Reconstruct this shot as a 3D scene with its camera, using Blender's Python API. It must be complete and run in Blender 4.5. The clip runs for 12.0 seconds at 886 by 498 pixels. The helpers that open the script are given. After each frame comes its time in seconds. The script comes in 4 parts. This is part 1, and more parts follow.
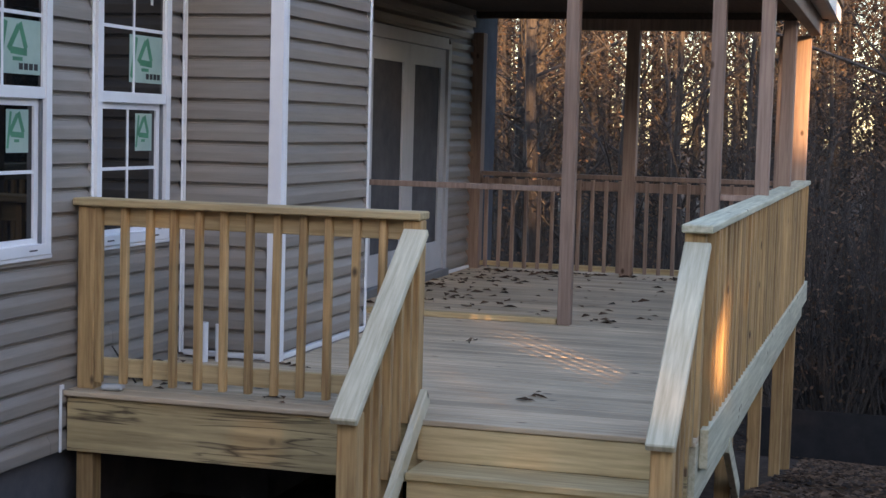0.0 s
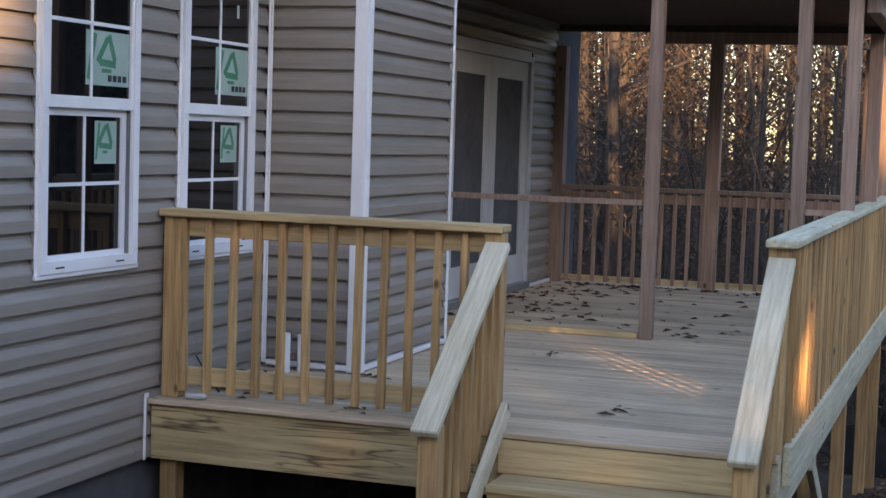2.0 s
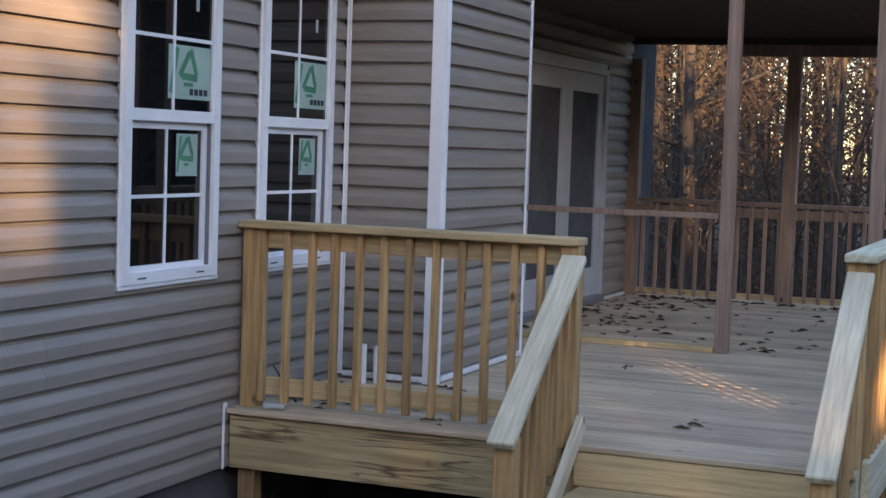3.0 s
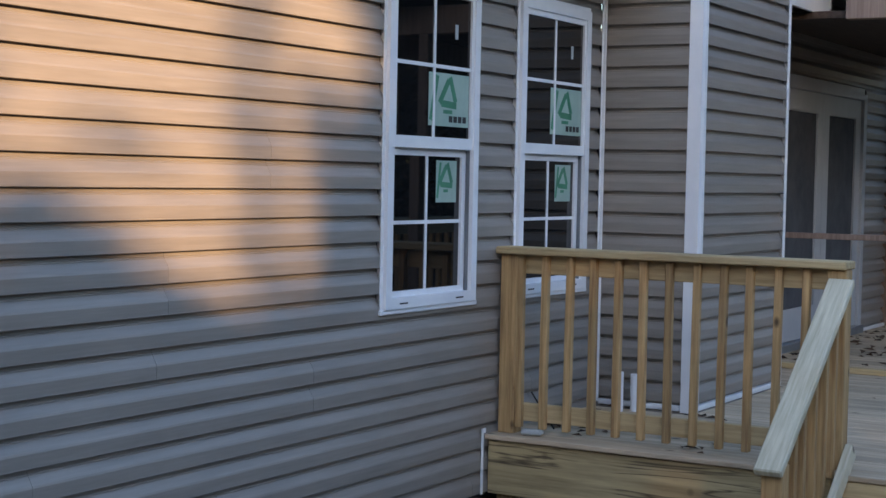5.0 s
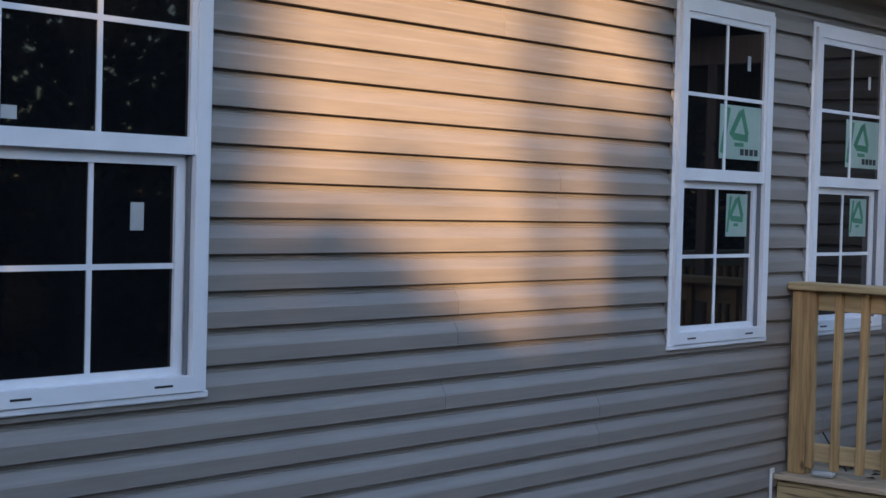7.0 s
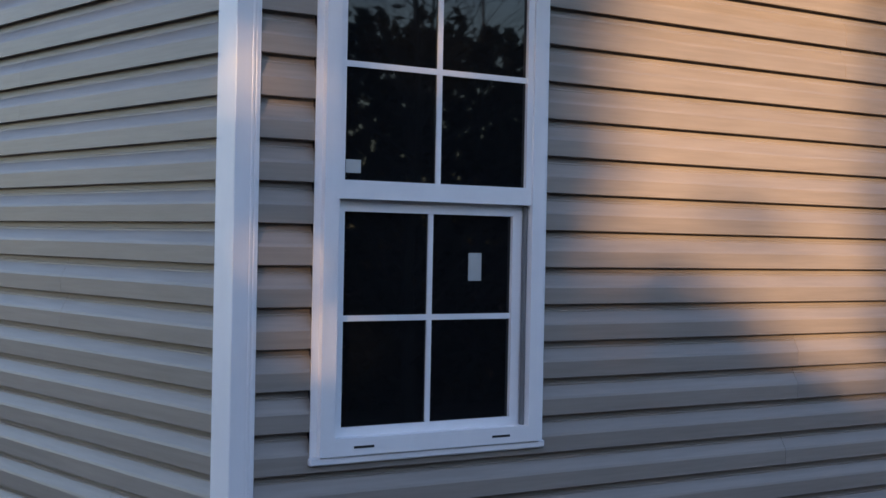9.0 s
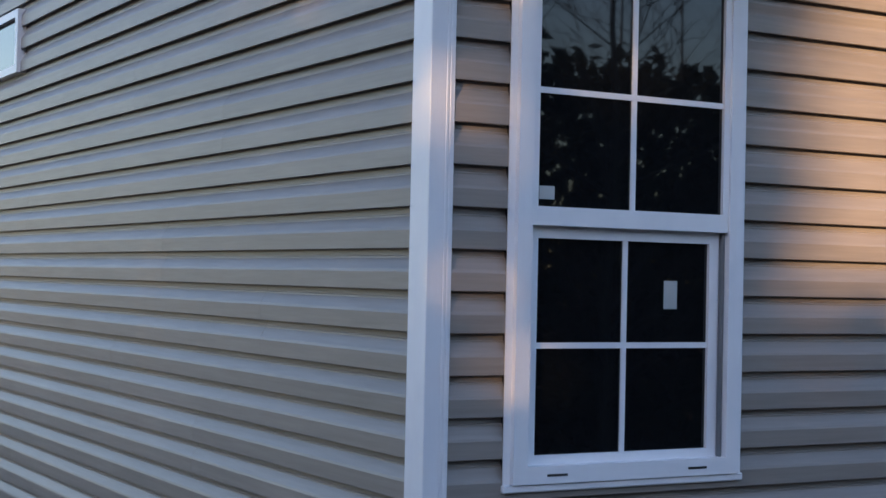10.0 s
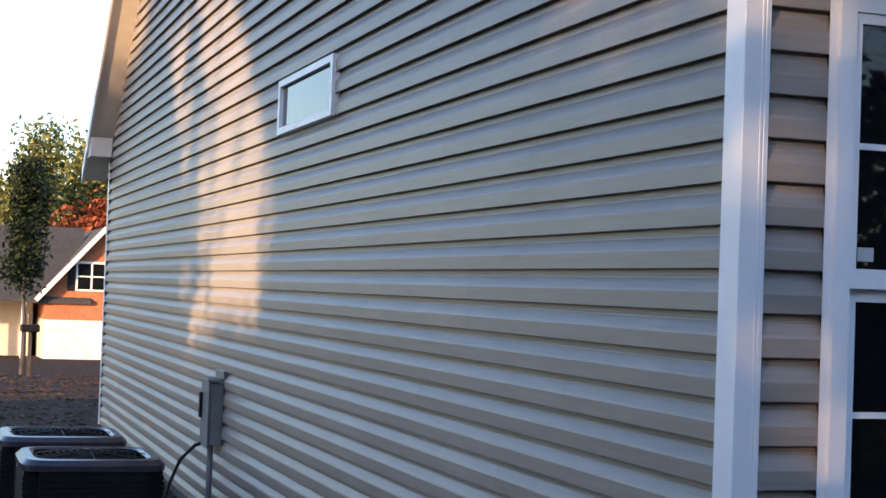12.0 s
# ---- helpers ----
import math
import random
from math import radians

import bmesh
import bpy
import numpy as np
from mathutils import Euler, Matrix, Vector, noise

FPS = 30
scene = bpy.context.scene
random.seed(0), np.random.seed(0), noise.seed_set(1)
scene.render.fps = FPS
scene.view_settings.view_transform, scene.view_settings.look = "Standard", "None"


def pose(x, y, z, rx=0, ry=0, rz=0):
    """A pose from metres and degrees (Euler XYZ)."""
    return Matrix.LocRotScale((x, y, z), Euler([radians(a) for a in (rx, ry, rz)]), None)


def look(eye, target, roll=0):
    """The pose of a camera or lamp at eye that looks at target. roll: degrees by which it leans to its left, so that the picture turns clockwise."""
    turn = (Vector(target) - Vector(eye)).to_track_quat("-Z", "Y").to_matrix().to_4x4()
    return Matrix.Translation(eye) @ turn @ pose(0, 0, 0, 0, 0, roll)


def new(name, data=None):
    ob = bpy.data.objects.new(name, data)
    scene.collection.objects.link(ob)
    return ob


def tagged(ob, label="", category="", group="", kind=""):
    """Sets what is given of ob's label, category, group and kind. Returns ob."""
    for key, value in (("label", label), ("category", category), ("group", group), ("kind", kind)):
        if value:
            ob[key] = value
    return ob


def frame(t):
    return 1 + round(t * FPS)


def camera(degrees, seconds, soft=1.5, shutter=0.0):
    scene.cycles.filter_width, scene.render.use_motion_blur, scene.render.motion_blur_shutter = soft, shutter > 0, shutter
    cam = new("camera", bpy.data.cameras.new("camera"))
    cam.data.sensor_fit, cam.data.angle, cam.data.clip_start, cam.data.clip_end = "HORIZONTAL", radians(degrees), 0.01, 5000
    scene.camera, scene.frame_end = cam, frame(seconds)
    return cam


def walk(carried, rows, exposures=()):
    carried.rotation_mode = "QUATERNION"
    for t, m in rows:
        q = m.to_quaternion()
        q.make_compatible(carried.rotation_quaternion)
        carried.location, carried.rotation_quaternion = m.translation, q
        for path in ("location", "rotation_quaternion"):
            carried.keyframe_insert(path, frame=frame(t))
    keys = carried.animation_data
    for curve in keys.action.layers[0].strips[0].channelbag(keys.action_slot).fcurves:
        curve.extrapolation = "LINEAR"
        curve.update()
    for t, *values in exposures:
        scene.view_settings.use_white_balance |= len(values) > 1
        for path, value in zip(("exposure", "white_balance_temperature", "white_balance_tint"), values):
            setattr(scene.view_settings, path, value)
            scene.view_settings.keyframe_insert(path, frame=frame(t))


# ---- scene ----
cam = camera(31.68, 12.0, soft=1.5)
PATH = [
    (0, (-2.005, -3.923, 1.324), (-0.0904, -3.3666, 1.1676), 1.55),
    (0.5, (-2.003, -3.923, 1.323), (-0.0896, -3.3625, 1.1691), 1.66),
    (1, (-2.016, -3.923, 1.326), (-0.1084, -3.3423, 1.1739), 1.74),
    (1.5, (-2.018, -3.922, 1.327), (-0.1208, -3.3074, 1.1785), 1.68),
    (2, (-2.018, -3.920, 1.327), (-0.1342, -3.2651, 1.1834), 1.81),
    (2.5, (-2.036, -3.920, 1.331), (-0.1664, -3.2229, 1.1928), 1.98),
    (4.5, (-2.095, -3.861, 1.297), (-0.3294, -2.9265, 1.1969), 1.07),
    (5, (-2.079, -3.829, 1.269), (-0.3611, -2.8093, 1.1775), 1.12),
    (5.5, (-2.085, -3.822, 1.282), (-0.4169, -2.7229, 1.1884), 1.48),
    (6, (-2.079, -3.826, 1.315), (-0.4551, -2.6627, 1.2178), 1.98),
    (6.5, (-2.096, -3.823, 1.313), (-0.5240, -2.5899, 1.2300), 1.90),
    (7, (-2.092, -3.806, 1.282), (-0.5839, -2.4937, 1.2203), 1.51),
    (7.2, (-2.074, -3.801, 1.281), (-0.5921, -2.4591, 1.2260), 1.31),
    (8.8, (-2.130, -3.747, 1.258), (-0.8762, -2.1892, 1.2590), 1.29),
    (9, (-2.101, -3.768, 1.288), (-0.8965, -2.1720, 1.2778), 1.10),
    (9.5, (-2.103, -3.743, 1.296), (-0.9807, -2.0875, 1.2972), 1.47),
    (10, (-2.081, -3.762, 1.244), (-1.0886, -2.0266, 1.2825), 1.22),
    (10.5, (-2.058, -3.760, 1.326), (-1.1896, -1.9591, 1.3481), 1.94),
    (11, (-2.043, -3.742, 1.348), (-1.2628, -1.9009, 1.3866), 2.01),
    (11.5, (-2.046, -3.717, 1.352), (-1.3472, -1.8438, 1.4072), 2.00),
    (12, (-2.048, -3.694, 1.357), (-1.4129, -1.7982, 1.4110), 2.07),
]
walk(cam, [(t, look(eye, target, roll)) for t, eye, target, roll in PATH],
     exposures=((0.0, 2.56, 7250, 24), (2.5, 2.50, 7150, 24), (4.5, 2.30, 6600, 18), (5.5, 2.26, 6550, 18), (7.0, 2.19, 6550, 20), (9.0, 1.90, 6500, 24), (10.5, 1.92, 6350, 23), (12.0, 1.92, 6200, 22)))

# ---- light ----
SUN_AZ, SUN_EL = 215.0, 9.0   # the sun stands low beyond the yard, towards -x and -y
sun_from = Vector((math.cos(radians(SUN_AZ)) * math.cos(radians(SUN_EL)), math.sin(radians(SUN_AZ)) * math.cos(radians(SUN_EL)), math.sin(radians(SUN_EL))))
world = bpy.data.worlds.new("world")
scene.world = world
world.use_nodes = True
sky = world.node_tree.nodes.new("ShaderNodeTexSky")
sky.sky_type, sky.sun_disc = "NISHITA", False
sky.sun_elevation, sky.sun_rotation = radians(SUN_EL), radians(90 - SUN_AZ)
sky.air_density, sky.dust_density, sky.ozone_density = 1.0, 0.7, 2.2
background = world.node_tree.nodes["Background"]
background.inputs["Strength"].default_value = 0.15
world.node_tree.links.new(sky.outputs[0], background.inputs["Color"])
sun = new("sun", bpy.data.lights.new("sun", "SUN"))
sun.data.energy, sun.data.angle, sun.data.color = 3.0, radians(0.6), (1.0, 0.65, 0.31)
sun.matrix_world = look(sun_from * 60, (0, 0, 0))

# ---- materials ----


def material(name, dark, light, rough=0.6, scale=(6, 6, 6), fine=60.0, bump=0.15, metal=0.0, vary=0.12, spec=0.5, detail=6.0, stain=0.25):
    """Two colours mixed by stretched noise, with broad stains, a per-object shift and a fine relief."""
    m = bpy.data.materials.new(name)
    m.use_nodes = True
    nt = m.node_tree
    b = nt.nodes["Principled BSDF"]
    geo, info = nt.nodes.new("ShaderNodeNewGeometry"), nt.nodes.new("ShaderNodeObjectInfo")
    mul = nt.nodes.new("ShaderNodeVectorMath")
    mul.operation = "MULTIPLY_ADD"
    nt.links.new(geo.outputs["Position"], mul.inputs[0])
    mul.inputs[1].default_value = scale
    shift = nt.nodes.new("ShaderNodeMath")
    shift.operation = "MULTIPLY"
    shift.inputs[1].default_value = 37.0
    nt.links.new(info.outputs["Random"], shift.inputs[0])
    nt.links.new(shift.outputs[0], mul.inputs[2])
    n1 = nt.nodes.new("ShaderNodeTexNoise")
    n1.inputs["Scale"].default_value, n1.inputs["Detail"].default_value = 1.0, detail
    n1.inputs["Roughness"].default_value = 0.62
    nt.links.new(mul.outputs[0], n1.inputs["Vector"])
    ramp = nt.nodes.new("ShaderNodeValToRGB")
    ramp.color_ramp.elements[0].position, ramp.color_ramp.elements[0].color = 0.32, (*dark, 1)
    ramp.color_ramp.elements[1].position, ramp.color_ramp.elements[1].color = 0.68, (*light, 1)
    nt.links.new(n1.outputs["Fac"], ramp.inputs["Fac"])
    n2 = nt.nodes.new("ShaderNodeTexNoise")
    n2.inputs["Scale"].default_value, n2.inputs["Detail"].default_value = 1.7, 4.0
    nt.links.new(geo.outputs["Position"], n2.inputs["Vector"])
    val = nt.nodes.new("ShaderNodeMath")
    val.operation = "MULTIPLY_ADD"
    val.inputs[1].default_value, val.inputs[2].default_value = stain * 2, 1 - stain - vary / 2
    nt.links.new(n2.outputs["Fac"], val.inputs[0])
    val2 = nt.nodes.new("ShaderNodeMath")
    val2.operation = "MULTIPLY_ADD"
    val2.inputs[1].default_value = vary
    nt.links.new(info.outputs["Random"], val2.inputs[0])
    nt.links.new(val.outputs[0], val2.inputs[2])
    hsv = nt.nodes.new("ShaderNodeHueSaturation")
    nt.links.new(val2.outputs[0], hsv.inputs["Value"])
    nt.links.new(ramp.outputs[0], hsv.inputs["Color"])
    nt.links.new(hsv.outputs[0], b.inputs["Base Color"])
    n3 = nt.nodes.new("ShaderNodeTexNoise")
    n3.inputs["Scale"].default_value, n3.inputs["Detail"].default_value = fine, 3.0
    nt.links.new(geo.outputs["Position"], n3.inputs["Vector"])
    mixh = nt.nodes.new("ShaderNodeMath")
    mixh.operation = "ADD"
    nt.links.new(n1.outputs["Fac"], mixh.inputs[0])
    nt.links.new(n3.outputs["Fac"], mixh.inputs[1])
    bp = nt.nodes.new("ShaderNodeBump")
    bp.inputs["Strength"].default_value, bp.inputs["Distance"].default_value = bump, 0.004
    nt.links.new(mixh.outputs[0], bp.inputs["Height"])
    nt.links.new(bp.outputs[0], b.inputs["Normal"])
    b.inputs["Roughness"].default_value, b.inputs["Metallic"].default_value = rough, metal
    b.inputs["Specular IOR Level"].default_value = spec
    return m


def knotty(name, dark, light, knot, scale, **more):
    """Sawn softwood: the grain of material() with dark knots and a few long cracks."""
    m = material(name, dark, light, scale=scale, **more)
    nt = m.node_tree
    b = nt.nodes["Principled BSDF"]
    old = b.inputs["Base Color"].links[0].from_socket
    geo, info = nt.nodes.new("ShaderNodeNewGeometry"), nt.nodes.new("ShaderNodeObjectInfo")
    mul = nt.nodes.new("ShaderNodeVectorMath")
    mul.operation = "MULTIPLY_ADD"
    s = max(scale)
    mul.inputs[1].default_value = [5.5 if v == s else 3.2 for v in scale]
    nt.links.new(geo.outputs["Position"], mul.inputs[0])
    nt.links.new(info.outputs["Random"], mul.inputs[2])
    vor = nt.nodes.new("ShaderNodeTexVoronoi")
    vor.inputs["Scale"].default_value = 1.0
    nt.links.new(mul.outputs[0], vor.inputs["Vector"])
    ramp = nt.nodes.new("ShaderNodeValToRGB")
    ramp.color_ramp.elements[0].position, ramp.color_ramp.elements[0].color = 0.05, (1, 1, 1, 1)
    ramp.color_ramp.elements[1].position, ramp.color_ramp.elements[1].color = 0.11, (0, 0, 0, 1)
    nt.links.new(vor.outputs["Distance"], ramp.inputs["Fac"])
    mix = nt.nodes.new("ShaderNodeMix")
    mix.data_type = "RGBA"
    nt.links.new(ramp.outputs[0], mix.inputs[0])
    nt.links.new(old, mix.inputs[6])
    mix.inputs[7].default_value = (*knot, 1)
    nt.links.new(mix.outputs[2], b.inputs["Base Color"])
    return m


def glassy(name, tint, rough=0.02):
    m = bpy.data.materials.new(name)
    m.use_nodes = True
    b = m.node_tree.nodes["Principled BSDF"]
    b.inputs["Base Color"].default_value = (*tint, 1)
    b.inputs["Roughness"].default_value = rough
    b.inputs["Specular IOR Level"].default_value = 0.5
    b.inputs["IOR"].default_value = 1.52
    return m


def leafy(name, dark, light):
    """Leaves: one shade to each leaf, a little light through them."""
    m = bpy.data.materials.new(name)
    m.use_nodes = True
    nt = m.node_tree
    b = nt.nodes["Principled BSDF"]
    geo = nt.nodes.new("ShaderNodeNewGeometry")
    ramp = nt.nodes.new("ShaderNodeValToRGB")
    ramp.color_ramp.elements[0].color, ramp.color_ramp.elements[1].color = (*dark, 1), (*light, 1)
    nt.links.new(geo.outputs["Random Per Island"], ramp.inputs["Fac"])
    nt.links.new(ramp.outputs[0], b.inputs["Base Color"])
    b.inputs["Roughness"].default_value = 0.7
    b.inputs["Specular IOR Level"].default_value = 0.2
    tr = nt.nodes.new("ShaderNodeBsdfTranslucent")
    nt.links.new(ramp.outputs[0], tr.inputs["Color"])
    mix = nt.nodes.new("ShaderNodeMixShader")
    mix.inputs[0].default_value = 0.3
    out = nt.nodes["Material Output"]
    nt.links.new(b.outputs[0], mix.inputs[1])
    nt.links.new(tr.outputs[0], mix.inputs[2])
    nt.links.new(mix.outputs[0], out.inputs["Surface"])
    return m


VINYL = material("tan_vinyl_siding", (0.235, 0.205, 0.178), (0.285, 0.25, 0.218), rough=0.40, scale=(3, 3, 60), fine=220, bump=0.06, vary=0.1, stain=0.12)
WHITE = material("white_vinyl_trim", (0.74, 0.74, 0.75), (0.82, 0.82, 0.82), rough=0.35, scale=(4, 4, 2), fine=150, bump=0.03, vary=0.03, stain=0.06)
# white door paint greyed: the porch's shade is put into its colour
DOORPAINT = material("shade_greyed_door_paint", (0.42, 0.43, 0.45), (0.5, 0.51, 0.53), rough=0.45, scale=(4, 4, 2), vary=0.02, stain=0.08)
SOFFIT = material("beige_soffit", (0.60, 0.54, 0.47), (0.68, 0.61, 0.53), rough=0.5, vary=0.03, stain=0.08)
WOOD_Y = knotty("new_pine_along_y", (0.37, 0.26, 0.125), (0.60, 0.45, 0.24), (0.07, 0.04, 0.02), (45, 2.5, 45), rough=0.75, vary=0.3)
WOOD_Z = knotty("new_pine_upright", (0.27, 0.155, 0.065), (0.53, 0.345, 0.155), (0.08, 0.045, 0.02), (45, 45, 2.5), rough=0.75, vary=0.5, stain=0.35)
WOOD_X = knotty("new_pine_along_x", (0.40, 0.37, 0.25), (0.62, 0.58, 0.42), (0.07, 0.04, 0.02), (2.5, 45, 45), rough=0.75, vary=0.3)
WOOD_S = knotty("new_pine_sloped", (0.42, 0.37, 0.25), (0.62, 0.56, 0.41), (0.05, 0.03, 0.02), (4, 55, 4), rough=0.75, vary=0.15)


def cracked(m, scale, tone):
    """Long dark checks that wander along the grain."""
    nt = m.node_tree
    b = nt.nodes["Principled BSDF"]
    old = b.inputs["Base Color"].links[0].from_socket
    geo, mul, n = nt.nodes.new("ShaderNodeNewGeometry"), nt.nodes.new("ShaderNodeVectorMath"), nt.nodes.new("ShaderNodeTexNoise")
    mul.operation = "MULTIPLY"
    mul.inputs[1].default_value = scale
    nt.links.new(geo.outputs["Position"], mul.inputs[0])
    nt.links.new(mul.outputs[0], n.inputs["Vector"])
    n.inputs["Scale"].default_value, n.inputs["Detail"].default_value, n.inputs["Distortion"].default_value = 1.0, 3.0, 0.8
    ramp = nt.nodes.new("ShaderNodeValToRGB")
    e = ramp.color_ramp.elements
    e[0].position, e[0].color = 0.465, (0, 0, 0, 1)
    e[1].position, e[1].color = 0.535, (0, 0, 0, 1)
    mid_e = e.new(0.5)
    mid_e.color = (0.85, 0.85, 0.85, 1)
    nt.links.new(n.outputs["Fac"], ramp.inputs["Fac"])
    n2 = nt.nodes.new("ShaderNodeTexNoise")
    n2.inputs["Scale"].default_value = 2.3
    nt.links.new(geo.outputs["Position"], n2.inputs["Vector"])
    r2 = nt.nodes.new("ShaderNodeValToRGB")
    r2.color_ramp.elements[0].position, r2.color_ramp.elements[1].position = 0.42, 0.52
    nt.links.new(n2.outputs["Fac"], r2.inputs["Fac"])
    both = nt.nodes.new("ShaderNodeMath")
    both.operation = "MULTIPLY"
    nt.links.new(ramp.outputs[0], both.inputs[0])
    nt.links.new(r2.outputs[0], both.inputs[1])
    mix = nt.nodes.new("ShaderNodeMix")
    mix.data_type = "RGBA"
    nt.links.new(both.outputs[0], mix.inputs[0])
    nt.links.new(old, mix.inputs[6])
    mix.inputs[7].default_value = (*tone, 1)
    nt.links.new(mix.outputs[2], b.inputs["Base Color"])
    return m


RIM = cracked(knotty("cracked_rim_pine", (0.27, 0.20, 0.10), (0.52, 0.40, 0.21), (0.05, 0.03, 0.015), (40, 1.6, 28), rough=0.8, vary=0.2, stain=0.35), (1, 0.9, 15), (0.05, 0.03, 0.015))
DECK = knotty("weathered_deck_board", (0.37, 0.275, 0.18), (0.61, 0.475, 0.325), (0.07, 0.05, 0.035), (34, 1.6, 34), rough=0.8, vary=0.4, stain=0.35)
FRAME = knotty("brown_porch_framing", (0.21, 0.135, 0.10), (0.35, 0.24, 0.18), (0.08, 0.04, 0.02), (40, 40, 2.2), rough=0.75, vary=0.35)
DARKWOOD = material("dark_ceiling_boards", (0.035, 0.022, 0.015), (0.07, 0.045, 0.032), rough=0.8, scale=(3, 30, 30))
CONCRETE = material("grey_foundation", (0.05, 0.052, 0.06), (0.095, 0.095, 0.105), rough=0.9, bump=0.4, scale=(4, 4, 4))
GLASS = glassy("dark_window_glass", (0.006, 0.007, 0.008))
GLASS_SKY = glassy("sky_mirroring_glass", (0.02, 0.025, 0.03))
GLASS_SKY.node_tree.nodes["Principled BSDF"].inputs["IOR"].default_value = 2.6
# shingle grey darkened so that the neighbour's wing roof reads as shaded
SHINGLE = material("shade_darkened_shingles", (0.025, 0.025, 0.026), (0.055, 0.054, 0.055), rough=0.9, scale=(14, 14, 14), bump=0.6)
STICKER = material("pale_green_label", (0.28, 0.39, 0.33), (0.36, 0.47, 0.40), rough=0.5, vary=0.02, stain=0.05)
GREEN = material("green_print", (0.03, 0.17, 0.09), (0.05, 0.24, 0.13), rough=0.5, vary=0.02)
PAPER = material("white_paper_label", (0.36, 0.37, 0.36), (0.44, 0.45, 0.43), rough=0.6, vary=0.02)
INK = material("black_print", (0.01, 0.01, 0.01), (0.02, 0.02, 0.02), rough=0.6, vary=0.0)
BLACK = material("black_painted_steel", (0.005, 0.005, 0.006), (0.011, 0.011, 0.013), rough=0.45, vary=0.0, bump=0.05, spec=0.25)
GREYMETAL = material("grey_painted_metal", (0.15, 0.16, 0.17), (0.2, 0.21, 0.22), rough=0.4, metal=0.2, vary=0.0, bump=0.04)
LIDMETAL = material("dark_grey_cover", (0.05, 0.05, 0.062), (0.085, 0.085, 0.105), rough=0.25, metal=0.5, vary=0.0, bump=0.04)
GROUND = material("leaf_strewn_dirt", (0.028, 0.02, 0.016), (0.085, 0.06, 0.048), rough=1.0, spec=0.05, scale=(9, 9, 9), fine=45, bump=1.0, vary=0.0, stain=0.5, detail=10)
BARK = material("grey_brown_bark", (0.025, 0.021, 0.019), (0.085, 0.07, 0.06), rough=0.95, scale=(18, 18, 4), bump=0.8, vary=0.3)
BRICK = material("orange_red_brick", (0.36, 0.11, 0.05), (0.48, 0.17, 0.08), rough=0.9, scale=(5, 5, 12), bump=0.4, vary=0.0)
PAINTED = material("white_painted_block", (0.6, 0.58, 0.54), (0.72, 0.7, 0.66), rough=0.8, vary=0.0)
FABRIC = material("black_silt_fabric", (0.008, 0.008, 0.01), (0.02, 0.02, 0.022), rough=0.9, vary=0.0)
LEAF_DRY = leafy("dry_brown_leaves", (0.03, 0.018, 0.012), (0.20, 0.12, 0.075))
LEAF_TAN = leafy("tan_beech_leaves", (0.025, 0.018, 0.014), (0.16, 0.10, 0.06))
LEAF_PINE = leafy("olive_green_foliage", (0.06, 0.075, 0.02), (0.26, 0.25, 0.07))
LEAF_RED = leafy("orange_red_foliage", (0.10, 0.025, 0.015), (0.42, 0.12, 0.04))
# needle green taken nearly black, deep shade put into the leaf colour
LEAF_SHADED = leafy("shade_dark_thicket_leaves", (0.006, 0.009, 0.006), (0.02, 0.028, 0.012))
LEAF_DARK = leafy("dark_green_needles", (0.012, 0.02, 0.01), (0.035, 0.05, 0.02))

# ---- builders ----


def part(name, bm, mat, parent=None, label=""):
    """Links a bmesh as one mesh object, under a thing or a part."""
    me = bpy.data.meshes.new(name)
    bm.to_mesh(me)
    bm.free()
    me.materials.append(mat)
    ob = new(name, me)
    if parent is not None:
        ob.parent = parent
    if label:
        ob["label"] = label
    return ob


def mesh_part(name, verts, faces, mat, parent=None, label=""):
    me = bpy.data.meshes.new(name)
    me.from_pydata(verts, [], faces)
    me.materials.append(mat)
    ob = new(name, me)
    if parent is not None:
        ob.parent = parent
    if label:
        ob["label"] = label
    return ob


def thing(name, label, category, group="", kind=""):
    return tagged(new(name), label, category, group, kind)


def block(x0, x1, y0, y1, z0, z1, bevel=0.0, bm=None):
    """A box between two corners, its edges eased by bevel."""
    own = bm is None
    bm = bm or bmesh.new()
    m = Matrix.Translation(((x0 + x1) / 2, (y0 + y1) / 2, (z0 + z1) / 2)) @ Matrix.Diagonal((abs(x1 - x0), abs(y1 - y0), abs(z1 - z0), 1))
    made = bmesh.ops.create_cube(bm, size=1.0, matrix=m)
    if bevel > 0 and own:
        bmesh.ops.bevel(bm, geom=bm.edges[:], offset=bevel, segments=1, affect="EDGES")
    return bm


def beam(a, b, wide, tall, bevel=0.004, up=(0, 0, 1)):
    """A board from a to b: wide across, tall along up."""
    a, b = Vector(a), Vector(b)
    bm = bmesh.new()
    d = (b - a).normalized()
    side = d.cross(Vector(up)).normalized()
    upv = side.cross(d)
    m = Matrix((side * wide, d * (b - a).length, upv * tall)).transposed().to_4x4()
    m.translation = (a + b) / 2
    bmesh.ops.create_cube(bm, size=1.0, matrix=m)
    bmesh.ops.recalc_face_normals(bm, faces=bm.faces[:])
    if bevel > 0:
        bmesh.ops.bevel(bm, geom=bm.edges[:], offset=bevel, segments=1, affect="EDGES")
    return bm


